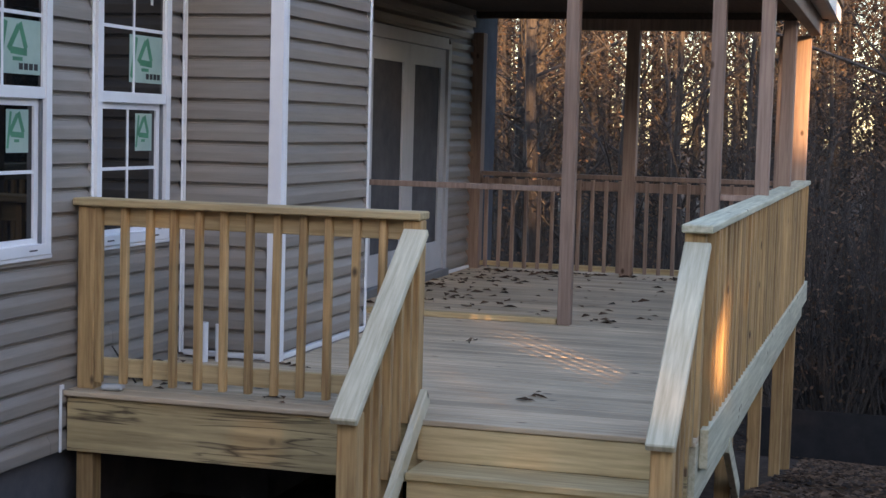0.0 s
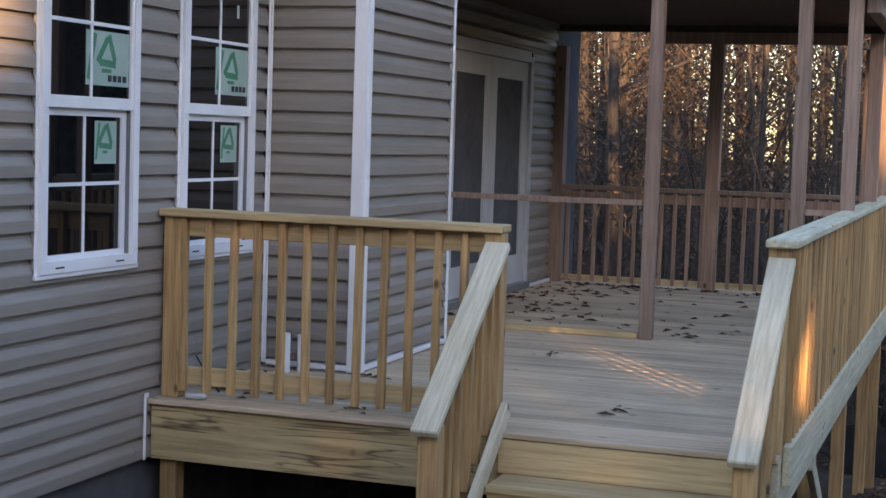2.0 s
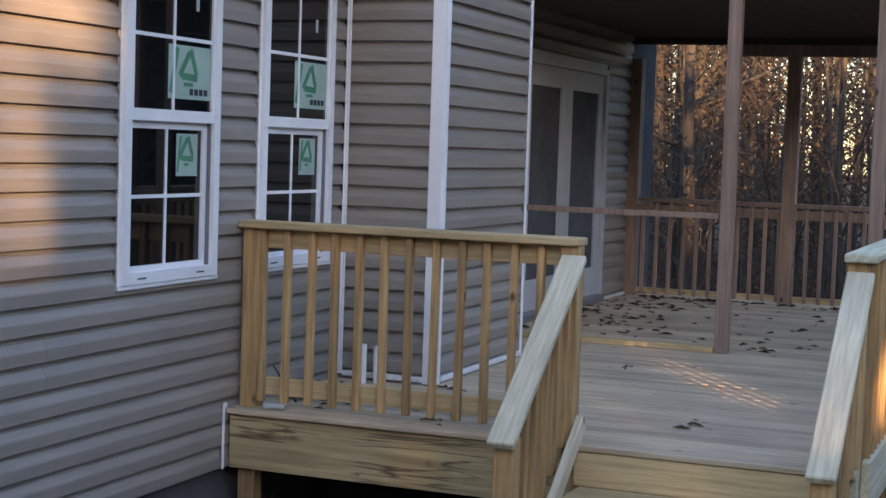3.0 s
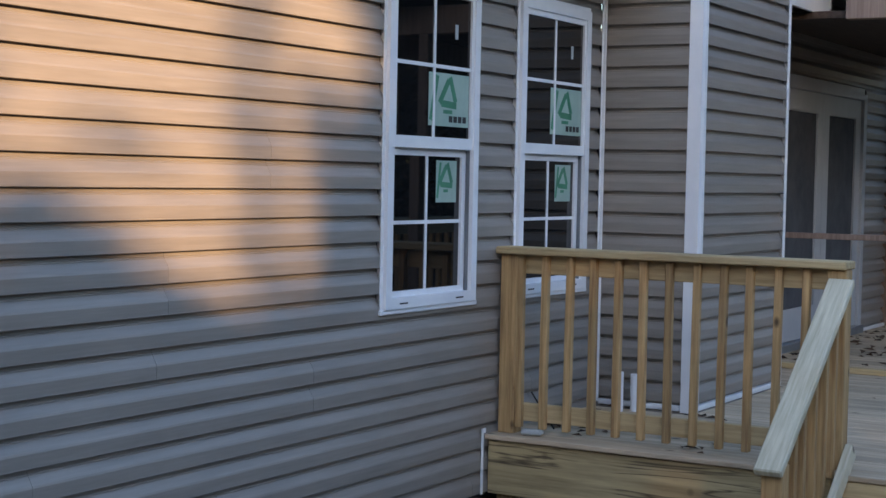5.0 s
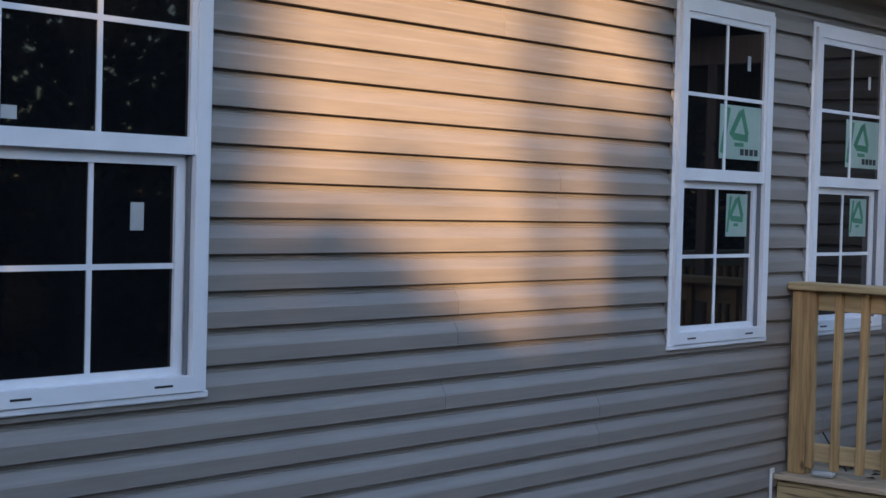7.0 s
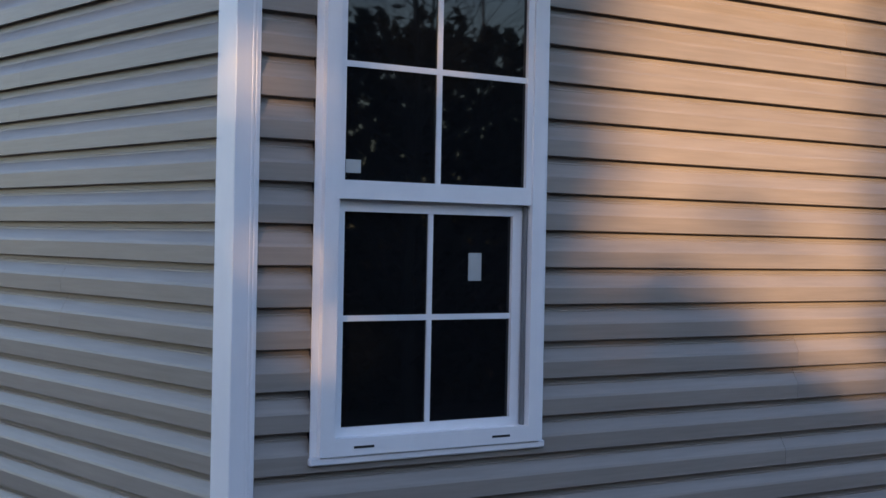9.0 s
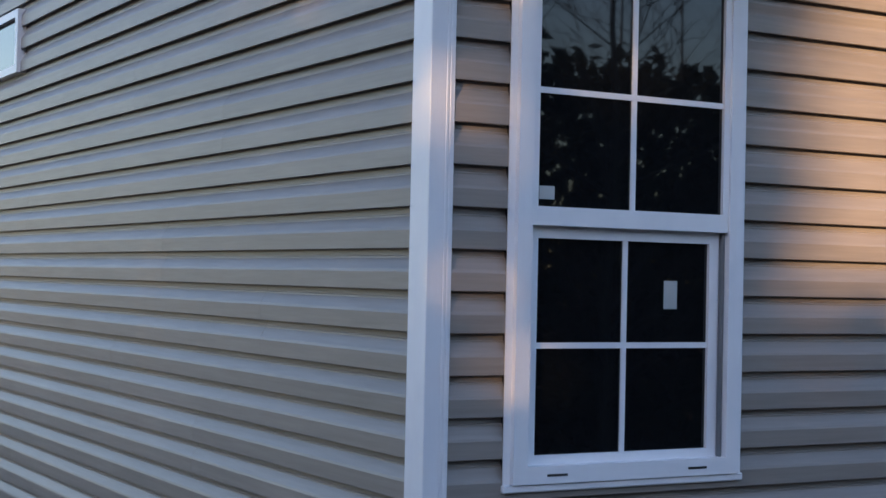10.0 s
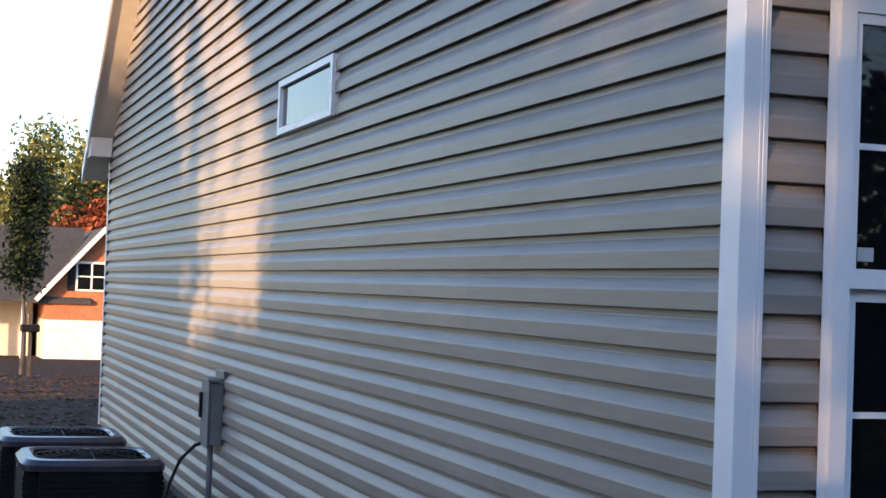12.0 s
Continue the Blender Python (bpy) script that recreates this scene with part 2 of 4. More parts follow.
def tube(points, radii, sides=8, verts=None, faces=None):
    """Rings along a line, added to lists of verts and faces."""
    verts = [] if verts is None else verts
    faces = [] if faces is None else faces
    start = len(verts)
    n = len(points)
    for i, (p, r) in enumerate(zip(points, radii)):
        d = (points[min(i + 1, n - 1)] - points[max(i - 1, 0)]).normalized()
        u = d.orthogonal().normalized()
        v = d.cross(u)
        for k in range(sides):
            a = 2 * math.pi * k / sides
            verts.append(tuple(p + (u * math.cos(a) + v * math.sin(a)) * r))
    for i in range(n - 1):
        for k in range(sides):
            k2 = (k + 1) % sides
            faces.append((start + i * sides + k, start + i * sides + k2, start + (i + 1) * sides + k2, start + (i + 1) * sides + k))
    return verts, faces


# ---- plan ----
COURSE = 0.1177
SILL0 = 1.2108 - 13 * COURSE       # butt of the lowest course of siding
WALL_TOP = 2.86
DZ = -0.022                        # the deck's top
XF = 4.795                         # its front edge
YR = -3.09                         # its outer side
XB, YC, XC = 6.10, -0.60, 7.55     # the bump-out: its face, its side and where that ends
YDOOR, XP, XE = 0.02, 8.55, 12.47  # the porch's back wall, front posts and far railing
YN = 14.80                         # the far corner of the gable wall


def ground_z(x, y):
    low = -0.42 - 0.40 * max(0.0, min(1.0, (x + 1.0) / 5.0)) - 1.5 * max(0.0, min(1.0, (x - 7.0) / 9.0)) if y < 3 else -0.42
    back = -0.42 - 1.43 * max(0.0, min(1.0, (y - 12) / 38)) - 0.019 * max(0.0, min(40.0, y - 50))
    t = max(0.0, min(1.0, (y - 0.0) / 4.0))
    right = max(0.0, min(1.0, (x - 8.0) / 4.0))
    return low * (1 - t) + (back * (1 - right) - 2.3 * right) * t


def ground():
    xs = [-400, -150, -60, -30] + [-20 + i for i in range(60)] + [45, 60, 90, 150, 400]
    ys = [-400, -150, -60, -30] + [-20 + i for i in range(60)] + [45, 60, 90, 150, 400]
    verts = [(x, y, ground_z(x, y) + (0.05 * noise.noise((x * 0.7, y * 0.7, 0)) if abs(x) < 45 and abs(y) < 45 else 0)) for x in xs for y in ys]
    ny = len(ys)
    faces = [(i * ny + j, (i + 1) * ny + j, (i + 1) * ny + j + 1, i * ny + j + 1) for i in range(len(xs) - 1) for j in range(ny - 1)]
    g = mesh_part("ground", verts, faces, GROUND)
    tagged(g, "brown dirt yard strewn with dead leaves", "ground", kind="structure")


ground()

# ---- siding ----


def lap(length, lo=-1.0, hi=9.0):
    """One course of dutch-lap siding, along +x from the origin, facing -y, cut off below lo and above hi."""
    prof = [(0.0, 0.016), (-0.012, 0.018), (-0.0225, 0.016), (-0.0235, 0.0), (-0.0268, 0.002), (-0.0270, 0.052), (-0.0245, 0.060), (-0.0055, 0.092), (-0.005, 0.097), (0.0, 0.099), (0.0, COURSE + 0.015)]
    prof = [(y, min(max(z, lo), hi)) for y, z in prof]
    verts = [(x, y, z) for x in (0, length) for y, z in prof]
    n = len(prof)
    faces = [(i, i + 1, n + i + 1, n + i) for i in range(n - 1)]
    faces += [tuple(range(n))[::-1], tuple(range(n, 2 * n))]
    return verts, faces


def wall_siding(wall, m, length, top_of, openings=(), low=None, start=0.0):
    """Courses of siding on a wall: m takes a course's run to the wall's line; openings are (from, to, bottom, top)."""
    made = {}
    k = 0
    low = SILL0 if low is None else low
    while True:
        z = low + k * COURSE
        k += 1
        runs = [(start, length)]
        for a, b, z0, z1 in openings:
            if z + COURSE > z0 + 0.01 and z < z1 - 0.01:
                cut = []
                for s, e in runs:
                    if a > s:
                        cut.append((s, min(e, a)))
                    if b < e:
                        cut.append((max(s, b), e))
                runs = [r for r in cut if r[1] - r[0] > 0.02]
        left = False
        pieces = [(s, e, -1.0, 9.0) for s, e in runs]
        for a, b, z0, z1 in openings:
            if z < z0 - 0.012 and z + COURSE > z0 + 0.01:
                pieces.append((a, b, -1.0, round(z0 - z, 4)))
            if z < z1 - 0.01 and z + COURSE > z1 + 0.012:
                pieces.append((a, b, round(z1 - z, 4), 9.0))
        seam = 1.0 + 2.6 * ((k // 2) * 0.618 % 1.0)
        split = []
        for s, e, lo, hi in pieces:
            c = s + seam
            while e - c > 0.5:
                split.append((s, c, lo, hi))
                s, c = c + 0.0015, c + 3.6
            split.append((s, e, lo, hi))
        for s, e, lo, hi in split:
            s2, e2 = top_of(z + COURSE, s, e)
            if e2 - s2 < 0.05:
                continue
            left = True
            key = (round(e2 - s2, 4), lo, hi)
            if key not in made:
                me = bpy.data.meshes.new("siding_course")
                vs, fs = lap(e2 - s2, lo, hi)
                me.from_pydata(vs, [], fs)
                me.materials.append(VINYL)
                made[key] = me
            ob = new("siding_course", made[key])
            ob.parent = wall
            ob.matrix_basis = m @ Matrix.Translation((s2, 0, z))
        if not left or k > 90:
            break


def level(top):
    return lambda z, s, e: (s, e) if z < top + 0.06 else (0, 0)


def structure(name, bm, mat, label, category="wall"):
    return tagged(part(name, bm, mat), label, category, kind="structure")


DX = 0.035                         # the gable wall's plane
WIN_W, WIN_Z0, WIN_Z1 = 0.818, 0.668, 2.205
WINDOWS = [0.284, 3.796, 5.052]
bm = bmesh.new()
edges = [DX + 0.02] + [v for x in WINDOWS for v in (x, x + WIN_W)] + [XB]
for k in range(0, len(edges), 2):
    block(edges[k], edges[k + 1], 0.002, 0.14, -0.33, WALL_TOP, bm=bm)
for x in WINDOWS:
    block(x, x + WIN_W, 0.002, 0.14, -0.33, WIN_Z0, bm=bm)
    block(x, x + WIN_W, 0.002, 0.14, WIN_Z1, WALL_TOP, bm=bm)
wall_a = structure("wall_south", bm, CONCRETE, "tan vinyl lap-sided house wall with tall windows")
wall_b = structure("wall_bump_face", block(XB + 0.002, XB + 0.12, YC + 0.01, 0.0, -0.6, WALL_TOP), CONCRETE, "tan vinyl-sided face of the bump-out by the deck")
wall_c = structure("wall_bump_side", block(XB + 0.12, XC, YC + 0.002, YC + 0.12, -0.6, WALL_TOP), CONCRETE, "tan vinyl-sided side of the bump-out by the porch")
wall_e = structure("wall_porch_return", block(XC - 0.12, XC, YC + 0.12, YDOOR + 0.1, -0.6, WALL_TOP), CONCRETE, "tan vinyl-sided return wall inside the porch")
wall_f = structure("wall_porch_back", block(XC, 13.4, YDOOR + 0.022, YDOOR + 0.14, -2.3, WALL_TOP), CONCRETE, "tan vinyl-sided back wall of the porch")
wall_d = structure("wall_gable", block(DX + 0.002, DX + 0.14, 0.14, YN, -0.33, WALL_TOP), CONCRETE, "tan vinyl lap-sided gable end wall of the house")
wall_n = structure("wall_north", block(0.14, 13.4, YN - 0.14, YN, -0.6, WALL_TOP), CONCRETE, "plain rear wall of the house")
wall_r = structure("wall_east", block(13.26, 13.4, YDOOR + 0.14, YN - 0.14, -2.4, WALL_TOP), CONCRETE, "plain end wall of the house")
found = structure("foundation", block(0.07, XB + 0.009, 0.03, 0.2, -1.4, -0.332), CONCRETE, "dark grey block foundation under the siding", "foundation")
found3 = structure("foundation_bump", block(XB + 0.01, XC - 0.02, YC + 0.03, 0.03, -1.9, -0.05), CONCRETE, "dark grey block foundation under the bump-out", "foundation")
found2 = structure("foundation_gable", block(0.07, 0.2, 0.2, YN - 0.02, -1.2, -0.332), CONCRETE, "dark grey block foundation under the gable wall", "foundation")
floor_in = structure("floor", block(0.2, 13.2, 0.3, YN - 0.2, -0.45, -0.25), DARKWOOD, "dark unfinished floor inside the house", "floor")

# the gable triangle above the eaves
RIDGE_Y, PITCH = YN / 2, 0.74
bm = bmesh.new()
vs = [bm.verts.new(v) for x in (DX + 0.002, DX + 0.14) for v in ((x, 0.0, WALL_TOP), (x, YN, WALL_TOP), (x, RIDGE_Y, WALL_TOP + PITCH * RIDGE_Y))]
for f in ((0, 1, 2), (5, 4, 3), (0, 3, 4, 1), (1, 4, 5, 2), (2, 5, 3, 0)):
    bm.faces.new([vs[i] for i in f])
gable = structure("wall_gable_top", bm, CONCRETE, "tan vinyl-sided triangle of the gable under the roof")

openings_a = [(x - 0.012, x + WIN_W + 0.012, WIN_Z0 - 0.02, WIN_Z1 + 0.02) for x in WINDOWS]
wall_siding(wall_a, Matrix.Identity(4), XB - 0.02, level(WALL_TOP), openings_a, start=0.06)
SW = (4.34, 5.66, 2.27, 2.60)
to_d = Matrix(((0, 1, 0, DX), (-1, 0, 0, YN), (0, 0, 1, 0), (0, 0, 0, 1)))


def under_rake(z, s, e):
    if z < WALL_TOP + 0.05:
        return s, e
    inset = (z - WALL_TOP) / PITCH
    return max(s, inset), min(e, YN - inset)


wall_siding(wall_d, to_d, YN - 0.06, under_rake, [(YN - SW[1], YN - SW[0], SW[2], SW[3])], start=0.03)
to_b = Matrix(((0, 1, 0, XB), (-1, 0, 0, 0.0), (0, 0, 1, 0), (0, 0, 0, 1)))
B_LOW = SILL0 + 2 * COURSE
wall_siding(wall_b, to_b, -YC - 0.03, level(WALL_TOP), low=B_LOW, start=0.02)
wall_siding(wall_c, Matrix.Translation((0, YC, 0)), XC - 0.012, level(WALL_TOP), low=B_LOW, start=XB + 0.03)
DOOR = (9.33, 11.56, DZ, 2.06)
wall_siding(wall_f, Matrix.Translation((0, YDOOR + 0.02, 0)), XE - 0.02, level(WALL_TOP), [(DOOR[0] - 0.05, DOOR[1] + 0.05, -1, DOOR[3] + 0.06)], low=B_LOW, start=XC)


def corner_post(name, x, y, dx, dy, z0, z1, wide=0.088, wide_y=0.088, label="white vinyl outside corner post"):
    """Two white flanges that meet at a corner, each with a raised edge."""
    root = thing(name, label, "trim", kind="structure")
    part("flange", block(x - 0.031 * dx, x + wide * dx, y - 0.031 * dy, y - 0.0272 * dy, z0, z1, 0.001), WHITE, root)
    part("flange", block(x - 0.031 * dx, x - 0.0272 * dx, y - 0.0271 * dy, y + wide_y * dy, z0, z1, 0.001), WHITE, root)
    for s in (0.018, wide - 0.016):
        part("bead", block(x + s * dx, x + (s + 0.008) * dx, y - 0.0335 * dy, y - 0.0311 * dy, z0, z1, 0.001), WHITE, root)
    return root


corner_post("trim_corner", DX, 0.0, 1, 1, SILL0 - 0.01, WALL_TOP, wide=0.046, wide_y=0.075)
corner_post("trim_bump_corner", XB, YC, 1, 1, -0.02, WALL_TOP, wide=0.05, wide_y=0.048)
corner_post("trim_far_corner", DX, YN, 1, -1, SILL0 - 0.01, WALL_TOP - 0.1)
for nm, bx in (("trim_inner_corner", (XB - 0.048, XB - 0.0272, -0.032, -0.0272, 0.0, WALL_TOP)), ("trim_inner_corner_face", (XB - 0.032, XB - 0.0272, -0.05, -0.0325, 0.0, WALL_TOP)), ("trim_bump_end", (XC - 0.026, XC + 0.02, YC - 0.032, YC - 0.0272, -0.02, WALL_TOP)), ("trim_bump_return", (XC + 0.001, XC + 0.02, YC - 0.027, YC + 0.05, -0.02, WALL_TOP)),
               ("trim_base_bump", (XB - 0.036, XB - 0.001, YC + 0.05, -0.0505, 0.0 - 0.012, 0.018)), ("trim_base_side", (XB + 0.055, XC - 0.0305, YC - 0.036, YC - 0.001, -0.012, 0.018)),
               ("trim_deck_end", (4.735, 4.759, -0.033, -0.0275, SILL0 - 0.005, 0.012)), ("trim_deck_end_foot", (4.728, 4.77, -0.037, -0.0335, -0.012, 0.013)),
               ("trim_porch_base", (DOOR[1] + 0.06, XE - 0.05, YDOOR - 0.02, YDOOR, DZ + 0.002, DZ + 0.03))):
    structure(nm, block(*bx, bevel=0.003), WHITE, "narrow white vinyl trim strip", "trim")


# ---- windows ----


def pane(name, parent, x0, x1, y, z0, z1):
    ob = part(name, block(x0, x1, y, y + 0.006, z0, z1), GLASS, parent, "dark reflecting window glass")
    return ob


def window(x0, index):
    """A double-hung window, two by two panes in each sash; the lower sash sits further back."""
    x1, z0, z1 = x0 + WIN_W, WIN_Z0, WIN_Z1
    w = thing("window_%d" % index, "white vinyl double-hung window with grilles", "window", "windows of the house wall", kind="structure")
    F = 0.05
    yf, yb = -0.05, 0.10
    frame_part = bmesh.new()
    for bx in ((x0, x0 + F, yf, yb, z0, z1), (x1 - F, x1, yf, yb, z0, z1), (x0 + F, x1 - F, yf, yb, z1 - F, z1), (x0 + F, x1 - F, yf, yb, z0, z0 + F)):
        block(*bx, bm=frame_part)
    part("window_frame", frame_part, WHITE, w)
    # channel round the frame, and the sill's nose
    ch = bmesh.new()
    for bx in ((x0 - 0.022, x0, -0.032, -0.0275, z0, z1 + 0.024), (x1, x1 + 0.022, -0.032, -0.0275, z0, z1 + 0.024), (x0, x1, -0.032, 0.0, z1, z1 + 0.024)):
        block(*bx, bm=ch)
    part("channel", ch, WHITE, w)
    part("window_sill", block(x0 - 0.026, x1 + 0.026, -0.042, 0.0, z0 - 0.024, z0 - 0.0005, 0.004), WHITE, w)
    zm = 1.419
    a, b = x0 + F, x1 - F
    for top in (True, False):
        if top:
            lo, hi, y, s = zm - 0.015, z1 - F, -0.042, 0.022
        else:
            lo, hi, y, s = z0 + F, zm - 0.0155, -0.010, 0.036
        rail_low = 0.054 if top else 0.026
        sash = bmesh.new()
        e = 0.0 if top else 0.009
        for bx in ((a + e, a + e + s, y, y + 0.03, lo, hi), (b - s - e, b - e, y, y + 0.03, lo, hi), (a + e + s, b - e - s, y, y + 0.03, hi - (0.03 if top else 0.035), hi), (a + e + s, b - e - s, y, y + 0.03, lo, lo + rail_low)):
            block(*bx, bm=sash)
        sash_ob = part("upper_sash" if top else "lower_sash", sash, WHITE, w)
        gx0, gx1, gz0, gz1 = a + e + s, b - e - s, lo + rail_low, hi - 0.03
        mx, mz = (gx0 + gx1) / 2, (gz0 + gz1) / 2
        for px0, px1 in ((gx0, mx), (mx, gx1)):
            for pz0, pz1 in ((gz0, mz), (mz, gz1)):
                pane("pane", sash_ob, px0, px1, y + 0.012, pz0, pz1)
        part("grille_bar", block(mx - 0.0085, mx + 0.0085, y + 0.006, y + 0.0118, gz0, gz1), WHITE, sash_ob)
        part("grille_bar", block(gx0, mx - 0.0086, y + 0.006, y + 0.0118, mz - 0.0085, mz + 0.0085), WHITE, sash_ob)
        part("grille_bar", block(mx + 0.0086, gx1, y + 0.006, y + 0.0118, mz - 0.0085, mz + 0.0085), WHITE, sash_ob)
        if not top:
            for lx in (gx0 + 0.02, gx1 - 0.10):
                part("weep_slot", block(lx, lx + 0.07, yf - 0.0015, yf - 0.0002, z0 + 0.02, z0 + 0.027), INK, w, "dark weep slot")
            part("side_rail", block(b - 0.0088, b - 0.0005, -0.03, -0.0105, lo, zm - 0.016, 0.002), GREYMETAL, w, "grey sash guide")
    return w


window(WINDOWS[0], 1)
window(WINDOWS[1], 2)
window(WINDOWS[2], 3)


def label_sheet(x, z, wide, tall, y, kind):
    """A pale green maker's sheet with a plain green sign and dark bars, or a blank slip, which also draws a
    reflection's smear.
    """
    if kind == "slip":
        s = part("window_label", block(x, x + wide, y - 0.0012, y - 0.0002, z, z + tall), PAPER)
        return tagged(s, "small blank white slip or painted reflection smear on a window pane", "label")
    s = tagged(part("window_label", block(x, x + wide, y - 0.0012, y - 0.0002, z, z + tall), STICKER), "pale green maker's label with a green sign on the glass", "label", "green window labels")
    cx, cz, r = x + wide * 0.48, z + tall * 0.60, tall * 0.34
    tips = [Vector((cx + r * 1.1 * math.sin(a), y - 0.0016, cz + r * math.cos(a))) for a in (0.15, 2.2, 4.2)]
    for a, b in ((0, 1), (1, 2), (2, 0)):
        part("sign_stroke", beam(tips[a], tips[b].lerp(tips[a], 0.12), tall * 0.13, 0.0006, 0.0, up=(0, 1, 0)), GREEN, s)
    part("sign_bar", block(x + wide * 0.36, x + wide * 0.58, y - 0.0018, y - 0.0013, z + tall * 0.24, z + tall * 0.31), GREEN, s)
    part("side_stripe", beam((x + wide * 0.06, y - 0.0015, z + tall * 0.1), (x + wide * 0.2, y - 0.0015, z + tall * 0.95), wide * 0.09, 0.0006, 0.0, up=(0, 1, 0)), GREEN, s)
    if kind == "wide":
        for k in range(4):
            part("print_bar", block(x + wide * (0.50 + 0.115 * k), x + wide * (0.59 + 0.115 * k), y - 0.0018, y - 0.0013, z + tall * 0.08, z + tall * 0.20), INK, s)
    return s


for wx in (WINDOWS[1], WINDOWS[2]):
    label_sheet(wx + 0.365, 1.512, 0.375, 0.25, -0.0305, "wide")
    label_sheet(wx + 0.50, 1.15, 0.19, 0.2, 0.0015, "tall")
    # pale smear of a reflection in the upper glass, added as a flat slip
    label_sheet(wx + 0.60, 1.93, 0.028, 0.07, -0.0305, "slip")
label_sheet(WINDOWS[0] + 0.081, 1.479, 0.052, 0.038, -0.0305, "slip")
label_sheet(WINDOWS[0] + 0.558, 1.168, 0.05, 0.085, 0.0015, "slip")

# the small high window of the gable wall
sw = thing("window_4", "small high white-framed window in the gable wall", "window", kind="structure")
bm = bmesh.new()
for bx in ((-0.012, 0.09, SW[0], SW[0] + 0.05, SW[2], SW[3]), (-0.012, 0.09, SW[1] - 0.05, SW[1], SW[2], SW[3]), (-0.012, 0.09, SW[0] + 0.05, SW[1] - 0.05, SW[2], SW[2] + 0.04), (-0.012, 0.09, SW[0] + 0.05, SW[1] - 0.05, SW[3] - 0.04, SW[3])):
    block(*bx, bm=bm)
part("window_frame", bm, WHITE, sw)
part("pane", block(0.012, 0.018, SW[0] + 0.05, SW[1] - 0.05, SW[2] + 0.04, SW[3] - 0.04), GLASS_SKY, sw, "window glass that mirrors the sky")

# ---- roofs ----


def slab(name, pts, thick, mat, label, category="roof"):
    """A sloping sheet over four corners, thick downwards."""
    bm = bmesh.new()
    top = [bm.verts.new(p) for p in pts]
    low = [bm.verts.new((p[0], p[1], p[2] - thick)) for p in pts]
    bm.faces.new(top)
    bm.faces.new(low[::-1])
    for i in range(4):
        j = (i + 1) % 4
        bm.faces.new((top[j], top[i], low[i], low[j]))
    bmesh.ops.recalc_face_normals(bm, faces=bm.faces[:])
    return tagged(part(name, bm, mat), label, category, kind="structure")


OV, OR = 0.42, 0.26
ez = WALL_TOP - OV * PITCH + 0.16
rz = WALL_TOP + PITCH * RIDGE_Y + 0.16
slab("roof_south", [(-OR, -OV, ez), (13.7, -OV, ez), (13.7, RIDGE_Y, rz), (-OR, RIDGE_Y, rz)], 0.05, SHINGLE, "grey shingled roof slope over the house")
slab("roof_north", [(-OR, RIDGE_Y, rz), (13.7, RIDGE_Y, rz), (13.7, YN + OV, ez), (-OR, YN + OV, ez)], 0.05, SHINGLE, "grey shingled rear roof slope")
dz = 0.19
for nm, ya, yb in (("soffit_rake_south", -OV, RIDGE_Y), ("soffit_rake_north", YN + OV, RIDGE_Y)):
    slab(nm, [(-OR + 0.02, ya, ez - 0.055), (0.03, ya, ez - 0.055), (0.03, yb, rz - 0.055), (-OR + 0.02, yb, rz - 0.055)], dz - 0.055, SOFFIT, "beige soffit under the gable's overhang", "soffit")
    slab(nm.replace("soffit", "fascia"), [(-OR - 0.004, ya, ez - 0.052), (-OR + 0.018, ya, ez - 0.052), (-OR + 0.018, yb, rz - 0.052), (-OR - 0.004, yb, rz - 0.052)], 0.17, WHITE, "white fascia along the gable's overhang", "fascia")
structure("soffit_south", block(0.0, XB, -OV, -0.03, ez - 0.24, ez - 0.20), SOFFIT, "beige soffit under the eave", "soffit")
structure("fascia_south", block(0.0, 9.0, -OV - 0.03, -OV - 0.002, ez - 0.24, ez - 0.05), WHITE, "white fascia board along the eave", "fascia")
structure("soffit_return", block(-OR + 0.021, 0.003, YN - 0.25, YN + OV - 0.1, WALL_TOP - 0.10, WALL_TOP + 0.12), SOFFIT, "beige boxed eave return at the far corner", "soffit")

# porch roof and ceiling
PZ = 2.42
structure("ceiling", block(XP + 0.051, XE + 0.3, -3.2, YDOOR - 0.05, PZ, PZ + 0.05), DARKWOOD, "very dark brown porch ceiling", "ceiling")
slab("roof_porch", [(XP - 0.35, -3.36, PZ + 0.14), (XE + 0.45, -3.36, PZ + 0.14), (XE + 0.45, -0.3, PZ + 1.1), (XP - 0.35, -0.3, PZ + 1.1)], 0.05, SHINGLE, "grey shingled porch roof")
structure("fascia_porch", block(XP - 0.3, XE + 0.4, -3.34, -3.31, PZ - 0.06, PZ + 0.07), WHITE, "white fascia along the porch eave", "fascia")
structure("soffit_porch", block(XP - 0.3, XE + 0.4, -3.31, -3.2, PZ - 0.05, PZ - 0.02), SOFFIT, "beige soffit under the porch eave", "soffit")

# ---- deck ----
deck = thing("deck", "weathered treated-pine deck with yellowish rim boards", "deck", kind="")
boards = {}
BW = 0.1405


def deck_board(x, y0, y1, z, root, wide=BW - 0.006):
    key = round(y1 - y0, 3)
    if key not in boards:
        bm = block(0, wide, 0, y1 - y0, -0.026, 0.0, 0.004)
        me = bpy.data.meshes.new("deck_board")
        bm.to_mesh(me)
        bm.free()
        me.materials.append(DECK)
        boards[key] = me
    ob = new("deck_board", boards[key])
    ob.parent = root
    ob.location = (x, y0, z + random.uniform(-0.0015, 0.0015))
    return ob


